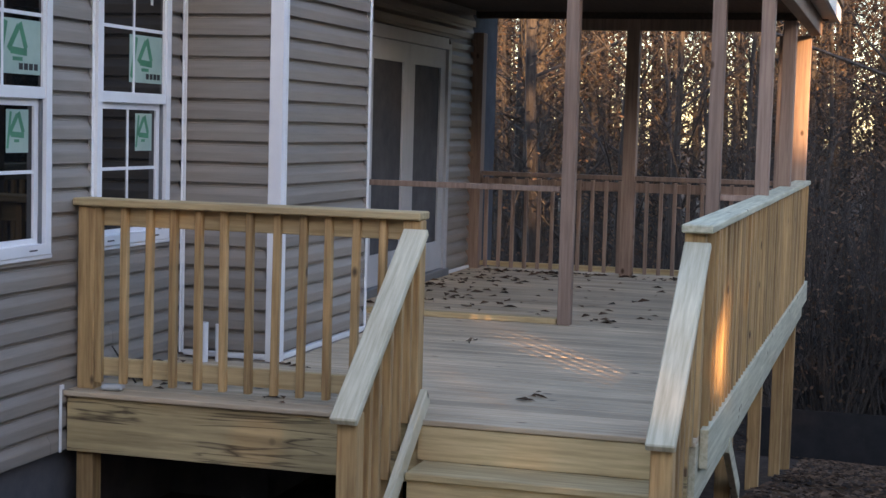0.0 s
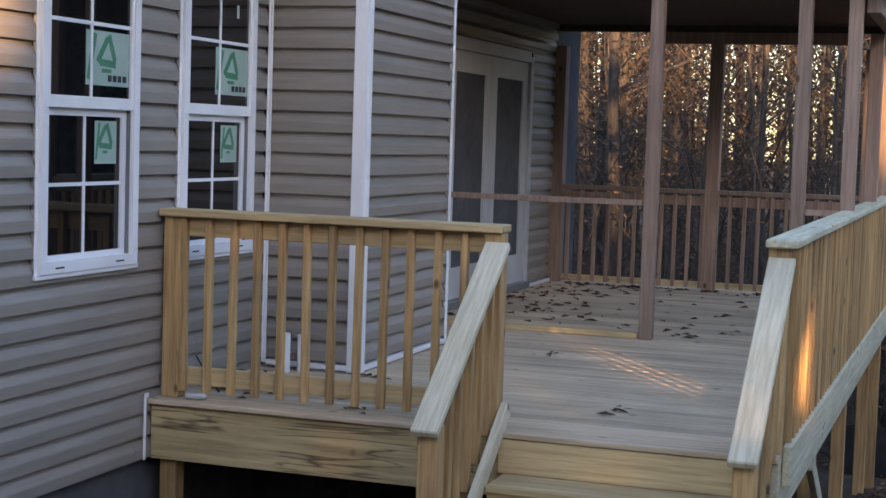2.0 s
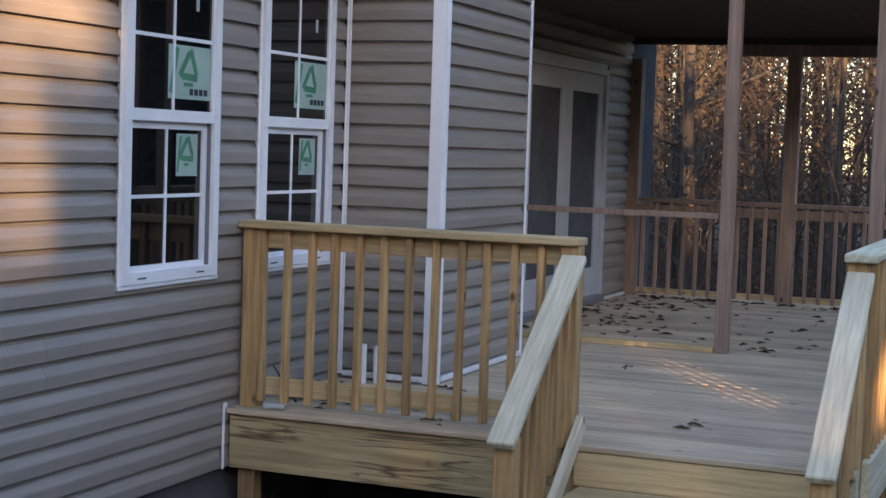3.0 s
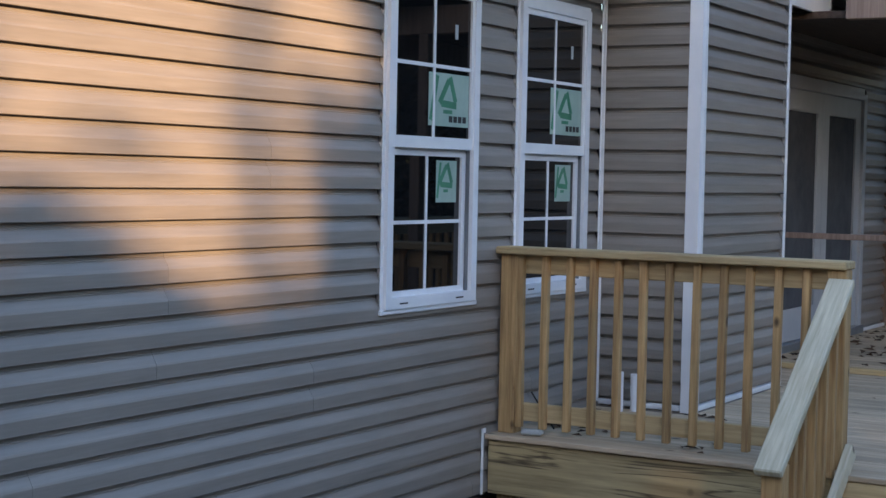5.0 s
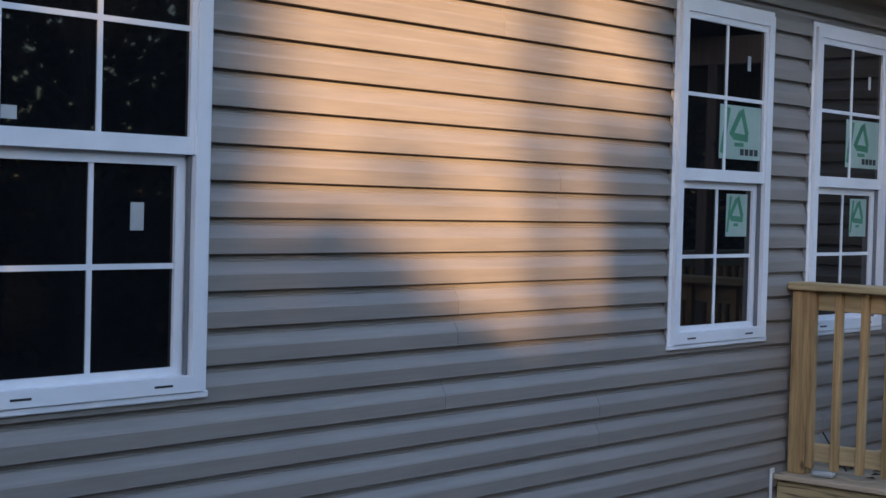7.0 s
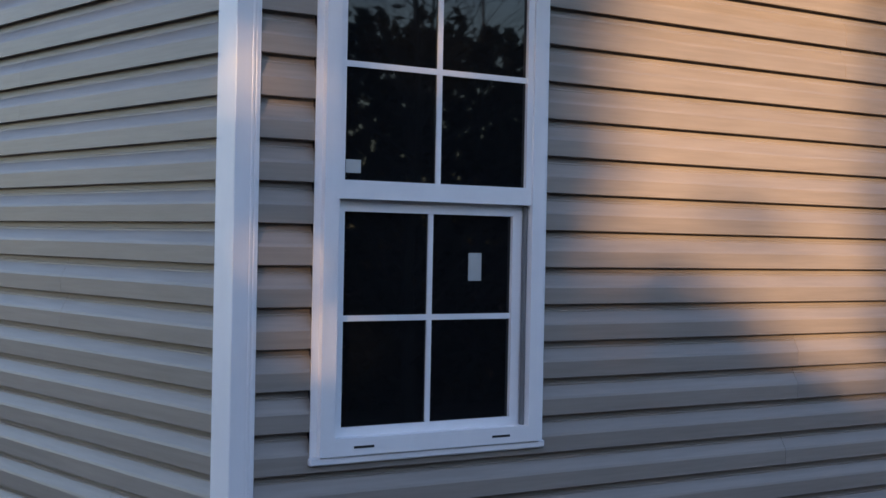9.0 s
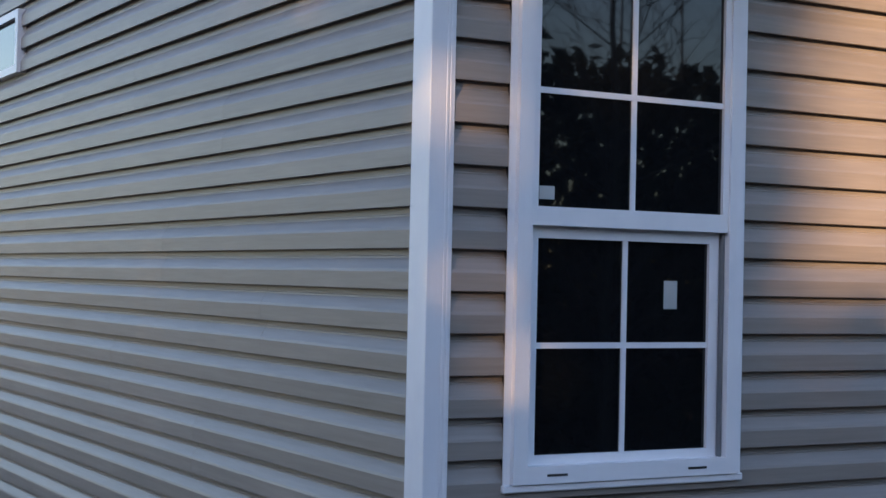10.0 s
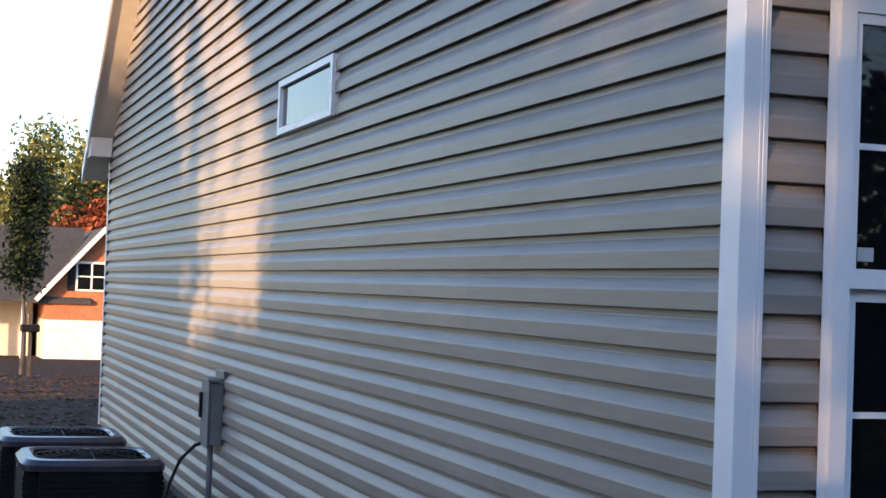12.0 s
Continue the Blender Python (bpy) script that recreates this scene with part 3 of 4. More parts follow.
x = XF - 0.015
while x < XE + 0.15:
    y1 = -0.02 if x < XB - BW else (YC - 0.03 if x < XC else YDOOR - 0.01)
    deck_board(x, YR - 0.03, y1, DZ, deck)
    x += BW
rim_h = 0.275
part("rim_board", block(XF + 0.012, XF + 0.05, -1.79, -0.03, DZ - 0.028 - rim_h, DZ - 0.028, 0.004), RIM, deck, "yellowish rim board with dark cracks")
part("rim_board", block(XF + 0.012, XF + 0.05, YR, -1.7905, DZ - 0.028 - rim_h, DZ - 0.028, 0.004), RIM, deck, "yellowish rim board with dark cracks")
part("rim_board", block(XF + 0.052, XE + 0.15, YR - 0.03, YR + 0.008, DZ - 0.028 - rim_h, DZ - 0.028, 0.004), WOOD_X, deck, "greenish side rim board")
part("rim_board", block(XE + 0.11, XE + 0.15, YR + 0.01, YDOOR - 0.02, DZ - 0.028 - rim_h, DZ - 0.028, 0.004), WOOD_Y, deck)
part("outer_band", block(XF + 0.14, XE + 0.1, YR - 0.072, YR - 0.032, DZ - 0.01 - 0.14, DZ + 0.03, 0.004), WOOD_X, deck, "greenish band board outside the rim")
for k in range(15):
    xx = XF + 0.45 + k * 0.6
    y1 = -0.05 if xx < XB - 0.1 else (YC - 0.05 if xx < XC else YDOOR - 0.05)
    part("joist", block(xx, xx + 0.038, YR + 0.012, y1, DZ - 0.028 - 0.235, DZ - 0.03, 0.0), WOOD_Y, deck)
for xx, yy in ((XF + 0.055, -0.15), (XF + 0.055, -1.74), (XF + 0.1, YR + 0.012), (6.9, YR + 0.012), (8.9, YR + 0.012), (11.1, YR + 0.012), (XE, YR + 0.012), (6.9, -1.9), (8.9, -1.9), (11.1, -1.9)):
    part("support_post", block(xx, xx + 0.09, yy, yy + 0.09, ground_z(xx, yy) - 0.1, DZ - 0.028 - 0.2, 0.004), WOOD_Z, deck, "square pine support post")
# a board brace beside the outer posts
part("brace", beam((6.3, YR - 0.02, DZ - 0.3), (6.95, YR - 0.02, ground_z(7, YR) + 0.1), 0.038, 0.09, 0.003), WOOD_X, deck)


picket_meshes = {}


def picket(root, x, y, z0, z1, mat=None, thick=0.036):
    key = (round(z1 - z0, 3), mat.name if mat else "", thick)
    if key not in picket_meshes:
        bm = block(-thick / 2, thick / 2, -thick / 2, thick / 2, 0, z1 - z0, 0.003)
        me = bpy.data.meshes.new("baluster")
        bm.to_mesh(me)
        bm.free()
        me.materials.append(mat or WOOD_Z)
        picket_meshes[key] = me
    ob = new("baluster", picket_meshes[key])
    ob.parent = root
    ob.matrix_basis = pose(x, y, z0, random.uniform(-0.4, 0.4), random.uniform(-0.4, 0.4), random.uniform(-4, 4))
    return ob


RT = 0.927                     # top of the deck railing's cap
XR = XF + 0.125                # the front railing's line
front = thing("deck_railing", "new yellowish pine deck railing with square balusters", "railing")
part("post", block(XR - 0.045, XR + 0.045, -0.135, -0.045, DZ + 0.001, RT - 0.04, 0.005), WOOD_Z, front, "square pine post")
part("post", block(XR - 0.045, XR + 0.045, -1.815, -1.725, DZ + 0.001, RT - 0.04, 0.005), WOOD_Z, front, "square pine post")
part("cap", block(XR - 0.075, XR + 0.075, -1.82, -0.03, RT - 0.038, RT, 0.006), WOOD_Y, front, "flat pine cap rail")
part("top_rail", block(XR - 0.002, XR + 0.036, -1.72, -0.14, RT - 0.135, RT - 0.0385, 0.004), WOOD_Y, front)
part("bottom_rail", block(XR - 0.002, XR + 0.036, -1.72, -0.14, DZ + 0.065, DZ + 0.155, 0.004), WOOD_Y, front)
for k in range(12):
    picket(front, XR - 0.021, -0.155 - 0.1335 * k, DZ + 0.035, RT - 0.041)

side = thing("deck_railing", "new greenish pine deck railing along the outer side", "railing")
YS = YR + 0.015
for xx in (XR, 6.7):
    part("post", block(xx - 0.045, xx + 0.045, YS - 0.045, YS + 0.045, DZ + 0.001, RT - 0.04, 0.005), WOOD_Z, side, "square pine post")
part("cap", block(XR - 0.09, XE - 0.02, YS - 0.085, YS + 0.055, RT - 0.038, RT, 0.006), WOOD_X, side, "flat greenish cap rail")
part("top_rail", block(XR + 0.05, XE - 0.1, YS - 0.036, YS + 0.002, RT - 0.135, RT - 0.0385, 0.004), WOOD_X, side)
part("bottom_rail", block(XR + 0.05, XE - 0.1, YS - 0.036, YS + 0.002, DZ + 0.065, DZ + 0.155, 0.004), WOOD_X, side)
k = 0
while XR + 0.12 + 0.1335 * k < XE - 0.1:
    picket(side, XR + 0.12 + 0.1335 * k, YS - 0.055, DZ - 0.01, RT - 0.041)
    k += 1

# ---- stairs ----
stairs = thing("deck_stairs", "pine stairs down from the deck", "stairs")
YL, YT = -1.795, -3.09
RISE, RUN = 0.187, 0.27
for k in range(1, 4):
    z = DZ - RISE * k
    xa = XF - RUN * k
    part("tread", block(xa - 0.02, xa + RUN - 0.02 + 0.012, YT + 0.086, YL - 0.086, z - 0.036, z, 0.006), WOOD_Y, stairs, "pale pine tread")
    part("riser", block(xa + 0.004, xa + 0.022, YT + 0.09, YL - 0.09, z - RISE + 0.001, z - 0.037, 0.002), WOOD_Y, stairs)
part("riser", block(XF - 0.012, XF + 0.008, YT + 0.06, YL - 0.06, DZ - RISE + 0.001, DZ - 0.03, 0.002), WOOD_Y, stairs)
for yy in (YL - 0.13, YT + 0.13):
    part("stringer", beam((XF - 0.06, yy, DZ - 0.38), (XF - 0.80, yy, DZ - 0.38 - 0.74 * RISE / RUN), 0.038, 0.2, 0.003), WOOD_X, stairs)
for nm_y, out, lab in ((YL, 1, "sloped pine stair handrail with balusters, joined to the deck railing"), (YT, -1, "sloped pine stair handrail with greenish cap")):
    sr = thing("stair_railing", lab, "railing", "stair railings")
    xe = 3.925
    slope = 0.77
    z_top = RT - 0.09
    zat = lambda xx: z_top - slope * (XR - 0.05 - xx)
    part("newel_post", block(xe + 0.05, xe + 0.14, nm_y - 0.045, nm_y + 0.045, ground_z(xe, nm_y) - 0.1, zat(xe + 0.1) - 0.05, 0.005), WOOD_Z, sr, "square pine newel post")
    part("cap", beam((XR - 0.05, nm_y, z_top), (xe, nm_y, zat(xe)), 0.118, 0.038, 0.006), WOOD_S, sr, "pale greenish sloped cap rail")
    part("side_rail", beam((XR - 0.05, nm_y + 0.02, z_top - 0.09), (xe + 0.15, nm_y + 0.02, zat(xe + 0.15) - 0.09), 0.038, 0.085, 0.004), WOOD_S, sr)
    part("lower_rail", beam((XR - 0.05, nm_y - out * 0.064, DZ + 0.10), (xe + 0.15, nm_y - out * 0.064, DZ + 0.10 - slope * (XR - 0.2 - xe)), 0.036, 0.085, 0.004), WOOD_S, sr)
    for k in range(5):
        xx = XR - 0.17 - 0.135 * k
        if xx > xe + 0.2:
            picket(sr, xx, nm_y - 0.005, zat(xx) - 0.78, zat(xx) - 0.03)

# ---- porch ----
porch = thing("screen_porch", "brown pine porch framing, posts and railings, not yet screened", "porch")


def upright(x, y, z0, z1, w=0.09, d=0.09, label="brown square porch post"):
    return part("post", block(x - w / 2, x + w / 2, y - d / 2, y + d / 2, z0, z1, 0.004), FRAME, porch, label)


for yy in (-1.745, -2.73):
    upright(XP, yy, DZ, PZ - 0.02)
upright(XP, -3.05, DZ, PZ - 0.02)
upright(10.6, -3.05, DZ, PZ - 0.2, 0.14, 0.10)
upright(XE, -2.97, DZ, PZ - 0.2, 0.14, 0.28, "wide porch corner post, orange where the sun strikes")
upright(XE, -0.015, DZ, PZ - 0.2, 0.14, 0.14, "dark brown porch post beside the house wall")
upright(XE, -1.507, DZ, PZ - 0.06, 0.11, 0.12, "dark brown porch post")
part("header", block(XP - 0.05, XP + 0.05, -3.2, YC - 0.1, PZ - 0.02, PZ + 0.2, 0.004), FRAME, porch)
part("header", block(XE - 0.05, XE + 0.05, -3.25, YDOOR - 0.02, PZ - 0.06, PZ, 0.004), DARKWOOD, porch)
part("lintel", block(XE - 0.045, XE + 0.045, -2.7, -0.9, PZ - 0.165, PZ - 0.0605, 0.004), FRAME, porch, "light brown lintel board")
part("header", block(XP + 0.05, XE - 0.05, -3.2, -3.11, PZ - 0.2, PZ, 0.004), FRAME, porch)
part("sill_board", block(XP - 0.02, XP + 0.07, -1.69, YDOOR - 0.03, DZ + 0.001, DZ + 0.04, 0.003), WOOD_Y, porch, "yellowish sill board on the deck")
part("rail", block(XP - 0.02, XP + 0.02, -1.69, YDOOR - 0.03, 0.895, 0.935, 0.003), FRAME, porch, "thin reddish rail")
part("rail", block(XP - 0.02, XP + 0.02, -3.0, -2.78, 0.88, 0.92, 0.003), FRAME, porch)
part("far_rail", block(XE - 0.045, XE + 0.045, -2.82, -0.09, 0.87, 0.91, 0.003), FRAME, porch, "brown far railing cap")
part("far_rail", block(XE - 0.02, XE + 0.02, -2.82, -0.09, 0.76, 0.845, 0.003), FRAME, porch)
part("far_rail", block(XE - 0.02, XE + 0.02, -2.82, -0.09, DZ + 0.03, DZ + 0.075, 0.003), WOOD_Y, porch, "pale bottom rail")
k = 0
while -0.15 - 0.128 * k > -2.8:
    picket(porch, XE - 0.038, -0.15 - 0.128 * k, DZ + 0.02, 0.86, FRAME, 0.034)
    k += 1

# the double glazed door in the porch
door = thing("door_1", "white double patio door with full-length dark glass", "door", kind="structure")
yd = YDOOR + 0.02
bm = bmesh.new()
for bx in ((DOOR[0] - 0.05, DOOR[0] + 0.04, yd - 0.04, yd + 0.1, DOOR[2], DOOR[3]), (DOOR[1] - 0.04, DOOR[1] + 0.05, yd - 0.04, yd + 0.1, DOOR[2], DOOR[3]), (DOOR[0] + 0.04, DOOR[1] - 0.04, yd - 0.04, yd + 0.1, DOOR[3] - 0.05, DOOR[3] + 0.05)):
    block(*bx, bm=bm)
part("door_frame", bm, DOORPAINT, door)
mid = (DOOR[0] + DOOR[1]) / 2
for a, b in ((DOOR[0] + 0.045, mid - 0.002), (mid + 0.002, DOOR[1] - 0.045)):
    bm = bmesh.new()
    for bx in ((a, a + 0.15, yd - 0.015, yd + 0.03, DZ + 0.07, DOOR[3] - 0.055), (b - 0.15, b, yd - 0.015, yd + 0.03, DZ + 0.07, DOOR[3] - 0.055), (a + 0.15, b - 0.15, yd - 0.015, yd + 0.03, DZ + 0.07, DZ + 0.32), (a + 0.15, b - 0.15, yd - 0.015, yd + 0.03, DOOR[3] - 0.22, DOOR[3] - 0.055)):
        block(*bx, bm=bm)
    leaf = part("door_leaf", bm, DOORPAINT, door)
    part("pane", block(a + 0.15, b - 0.15, yd + 0.004, yd + 0.012, DZ + 0.32, DOOR[3] - 0.22), GLASS, leaf, "dark door glass")
part("threshold", block(DOOR[0] - 0.04, DOOR[1] + 0.04, yd - 0.07, yd + 0.03, DZ, DZ + 0.066, 0.006), GREYMETAL, door)

# ---- yard things by the gable wall ----


def condenser(x, y, z, wide, tall):
    """An air-conditioner's outdoor unit: louvred dark cabinet, rounded grey lid with a round wire guard."""
    u = thing("condenser_unit", "black air-conditioning condenser with grey rounded lid", "air conditioner", "condensers by the wall")
    h = wide / 2
    bm = block(-h, h, -h, h, 0.0, tall - 0.06)
    bmesh.ops.bevel(bm, geom=[e for e in bm.edges if abs(e.verts[0].co.z - e.verts[1].co.z) > 0.1], offset=0.09, segments=4, affect="EDGES")
    part("cabinet", bm, BLACK, u)
    for k in range(14):
        bm = block(-h - 0.008, h + 0.008, -h - 0.008, h + 0.008, 0.06 + k * (tall - 0.16) / 14, 0.085 + k * (tall - 0.16) / 14)
        bmesh.ops.bevel(bm, geom=[e for e in bm.edges if abs(e.verts[0].co.z - e.verts[1].co.z) > 0.01], offset=0.095, segments=4, affect="EDGES")
        part("louvre", bm, BLACK, u)
    bm = bmesh.new()
    ring = []
    for rr, zz in ((h + 0.022, tall - 0.07), (h + 0.022, tall - 0.035), (h - 0.01, tall - 0.004), (h - 0.06, tall), (h - 0.085, tall - 0.012)):
        loop = []
        for k in range(40):
            a = 2 * math.pi * k / 40
            e = 0.32
            c, s = math.cos(a), math.sin(a)
            loop.append(bm.verts.new((rr * abs(c) ** e * (1 if c > 0 else -1), rr * abs(s) ** e * (1 if s > 0 else -1), zz)))
        ring.append(loop)
    for a, b in zip(ring, ring[1:]):
        for k in range(40):
            bm.faces.new((a[k], a[(k + 1) % 40], b[(k + 1) % 40], b[k]))
    bmesh.ops.recalc_face_normals(bm, faces=bm.faces[:])
    part("lid", bm, LIDMETAL, u, "grey rounded rim lid")
    bm = bmesh.new()
    bmesh.ops.create_circle(bm, cap_ends=True, radius=h - 0.08, segments=32, matrix=Matrix.Translation((0, 0, tall - 0.10)))
    part("fan_well", bm, BLACK, u)
    verts, faces = [], []
    for k in range(1, 9):
        r = (h - 0.09) * k / 8
        pts = [Vector((r * math.cos(2 * math.pi * i / 32), r * math.sin(2 * math.pi * i / 32), tall - 0.012 + 0.025 * (1 - (k / 8) ** 2))) for i in range(33)]
        tube(pts, [0.004] * 33, 4, verts, faces)
    for k in range(8):
        a = 2 * math.pi * k / 8
        pts = [Vector((r * math.cos(a), r * math.sin(a), tall - 0.012 + 0.025 * (1 - (r / h) ** 2))) for r in (0.05, 0.2, h - 0.07)]
        tube(pts, [0.004] * 3, 4, verts, faces)
    mesh_part("wire_guard", verts, faces, BLACK, u)
    bm = bmesh.new()
    bmesh.ops.create_cone(bm, cap_ends=True, radius1=0.09, radius2=0.07, depth=0.05, segments=20, matrix=Matrix.Translation((0, 0, tall - 0.03)))
    part("fan_hub", bm, BLACK, u)
    part("pad", block(-h - 0.08, h + 0.08, -h - 0.08, h + 0.08, -0.09, -0.001, 0.01), CONCRETE, u, "grey concrete pad")
    u.matrix_basis = pose(x, y, z)
    return u


AC_Z = ground_z(-0.6, 7) + 0.05
condenser(-0.97, 6.45, AC_Z, 0.84, 0.62)
condenser(-1.03, 7.86, AC_Z, 0.84, 0.62)

# disconnect box, its conduit and the whip
dis = thing("disconnect_box", "grey electrical disconnect box on the siding", "electrical box")
part("body", block(-0.085, 0.012, 7.17, 7.43, 0.22, 0.65, 0.006), GREYMETAL, dis)
part("cover", block(-0.097, -0.0855, 7.155, 7.445, 0.205, 0.665, 0.004), GREYMETAL, dis)
part("hood", block(-0.105, 0.012, 7.15, 7.45, 0.666, 0.684, 0.004), GREYMETAL, dis)
part("latch", block(-0.118, -0.098, 7.38, 7.42, 0.40, 0.58, 0.004), BLACK, dis)
part("backing_plate", block(-0.005, 0.03, 7.10, 7.42, 0.69, 0.745, 0.003), GREYMETAL, dis, "pale mounting block")
v, f = tube([Vector((-0.045, 7.30, z)) for z in (0.22, 0.0, -0.3, -0.6)], [0.022] * 4, 12)
mesh_part("conduit", v, f, GREYMETAL, dis, "grey plastic conduit")
pts = [Vector((-0.08, 7.40, 0.22)), Vector((-0.13, 7.42, 0.20)), Vector((-0.24, 7.38, 0.10)), Vector((-0.34, 7.20, -0.05)), Vector((-0.42, 7.0, -0.2)), Vector((-0.5, 6.8, -0.28))]
v, f = tube(pts, [0.014] * 6, 8)
mesh_part("cable_whip", v, f, BLACK, dis, "black flexible cable")

# pipe stubs and litter on the deck
for px, py, tall in ((5.93, -0.242, 0.222), (5.98, -0.314, 0.21)):
    v, f = tube([Vector((px, py, z)) for z in (DZ, DZ + tall * 0.5, DZ + tall)], [0.024, 0.024, 0.024], 16)
    p = mesh_part("pipe_stub", v + [(px, py, DZ + tall)], f + [(32 + k, 32 + (k + 1) % 16, 48) for k in range(16)], WHITE)
    tagged(p, "short white plastic pipe stub standing on the deck", "pipe", "pipe stubs")


def scatter_leaves(name, n, place, size, mat, label, flat=True):
    verts, faces = [], []
    for k in range(n):
        c = Vector(place())
        a = random.uniform(0, 6.28)
        s = size * random.uniform(0.5, 1.4)
        t1 = random.uniform(-0.5, 0.5) if flat else random.uniform(-1.5, 1.5)
        u = Vector((math.cos(a), math.sin(a), 0.3 * t1 if flat else random.uniform(-1, 1))).normalized()
        w = Vector((-math.sin(a), math.cos(a), t1 * 0.6)).normalized()
        b = len(verts)
        up = Vector((0, 0, s * 0.25)) if flat else Vector((0, 0, 0))
        for p in (c - u * s, c - w * s * 0.45 + up, c + u * s, c + w * s * 0.45 + up):
            verts.append(tuple(p))
        faces.append((b, b + 1, b + 2, b + 3))
    ob = mesh_part(name, verts, faces, mat)
    return tagged(ob, label, "leaves", kind="stuff")


def on_porch():
    x = random.uniform(9.0, 12.3)
    near = random.random()
    y = random.uniform(-2.9, -0.05) if near < 0.35 else -0.05 - abs(random.gauss(0, 0.5))
    if near > 0.75:
        x, y = 12.35 - abs(random.gauss(0, 0.12)), random.uniform(-2.9, -0.2)
    return (x, max(y, -3.0), DZ + 0.006)


def on_deck():
    c = random.choice(((5.9, -0.12), (6.05, -0.3), (5.3, -0.2), (8.95, -2.0), (8.8, -1.95), (6.0, -0.75), (5.1, -0.4), (5.1, -1.1), (7.4, -1.4), (5.6, -2.2)))
    return (c[0] + random.gauss(0, 0.06), min(c[1] + random.gauss(0, 0.06), -0.04), DZ + 0.006)


scatter_leaves("dead_leaves", 260, on_porch, 0.045, LEAF_DRY, "dead brown leaves scattered on the porch floor")
scatter_leaves("dead_leaves", 60, on_deck, 0.035, LEAF_DRY, "a few dead leaves on the deck boards")
tw = thing("twig", "thin dark twig leaning in the railing corner", "twig")
v, f = tube([Vector((5.02, -0.16, DZ + 0.2)), Vector((5.05, -0.2, DZ + 0.12)), Vector((5.07, -0.27, DZ + 0.012))], [0.004, 0.005, 0.005], 6)
mesh_part("stem", v, f, BARK, tw)
rag = tagged(part("crumpled_wrapper", beam((XF + 0.07, -0.19, DZ + 0.018), (XF + 0.09, -0.30, DZ + 0.02), 0.06, 0.03, 0.01), PAPER), "crumpled white wrapper by the railing post", "litter")

# ---- woods ----


def tree_lists(base, height, lean, radius, verts, faces, limbs, rng, first=0.25, reach=0.28, twigs=3):
    """A tapered trunk with limbs and twigs, added to lists; gives the tips of its twigs."""
    tips = []
    n = 7
    pts = [Vector(base) + Vector((lean[0] * (i / n) ** 1.3 * height + 0.06 * rng.uniform(-1, 1) * (i > 0), lean[1] * (i / n) ** 1.3 * height + 0.06 * rng.uniform(-1, 1) * (i > 0), height * i / n)) for i in range(n + 1)]
    tube(pts, [radius * (1 - 0.85 * i / n) for i in range(n + 1)], 8, verts, faces)
    for k in range(limbs):
        h = first + (1 - first) * (k + rng.random()) / limbs
        i = min(int(h * n), n - 1)
        p = pts[i].lerp(pts[i + 1], h * n - i)
        a = rng.uniform(0, 6.28)
        ln = height * reach * (1.15 - 0.7 * h) * rng.uniform(0.6, 1.3)
        d = Vector((math.cos(a), math.sin(a), rng.uniform(0.1, 0.9))).normalized()
        q = [p, p + d * ln * 0.4 + Vector((0, 0, 0.06 * ln)), p + d * ln * 0.75 + Vector((0, 0, 0.1 * ln)), p + d * ln + Vector((0, 0, 0.25 * ln))]
        r = radius * (1 - 0.85 * h) * 0.36
        tube(q, [r, r * 0.7, r * 0.4, r * 0.12], 5, verts, faces)
        for _ in range(twigs):
            s = rng.uniform(0.3, 0.95)
            p2 = q[0].lerp(q[3], s)
            d2 = (d + Vector((rng.uniform(-1, 1), rng.uniform(-1, 1), rng.uniform(-0.5, 0.9)))).normalized()
            l2 = ln * rng.uniform(0.2, 0.5)
            e = p2 + d2 * l2
            tube([p2, p2 + d2 * l2 * 0.55 + Vector((0, 0, 0.05)), e], [r * 0.35, r * 0.22, r * 0.08], 4, verts, faces)
            tips.append(e)
            tips.append(p2 + d2 * l2 * 0.5)
    return tips


def leaf_lists(tips, per, spread, size, rng, verts, faces, keep=None):
    for t in tips:
        for _ in range(per):
            c = t + Vector((rng.gauss(0, spread), rng.gauss(0, spread), rng.gauss(0, spread * 0.8)))
            if keep and not keep(c):
                continue
            u = Vector((rng.uniform(-1, 1), rng.uniform(-1, 1), rng.uniform(-1, 1))).normalized()
            w = u.orthogonal().normalized()
            s = size * rng.uniform(0.6, 1.5)
            b = len(verts)
            verts.extend([tuple(c - u * s), tuple(c - w * s * 0.5), tuple(c + u * s), tuple(c + w * s * 0.5)])
            faces.append((b, b + 1, b + 2, b + 3))


def tree(base, height, radius, label, leaf=None, per=3, spread=0.25, size=0.08, limbs=16, lean=(0, 0), first=0.25, reach=0.28, twigs=3, seed=1, name="tree", group="", keep=None):
    rng = random.Random(seed)
    t = thing(name, label, "tree", group)
    v, f = [], []
    tips = tree_lists(base, height, lean, radius, v, f, limbs, rng, first, reach, twigs)
    mesh_part("trunk", v, f, BARK, t)
    if leaf:
        v, f = [], []
        leaf_lists(tips, per, spread, size, rng, v, f, keep)
        if f:
            mesh_part("crown", v, f, leaf, t)
    return t


rng = random.Random(7)
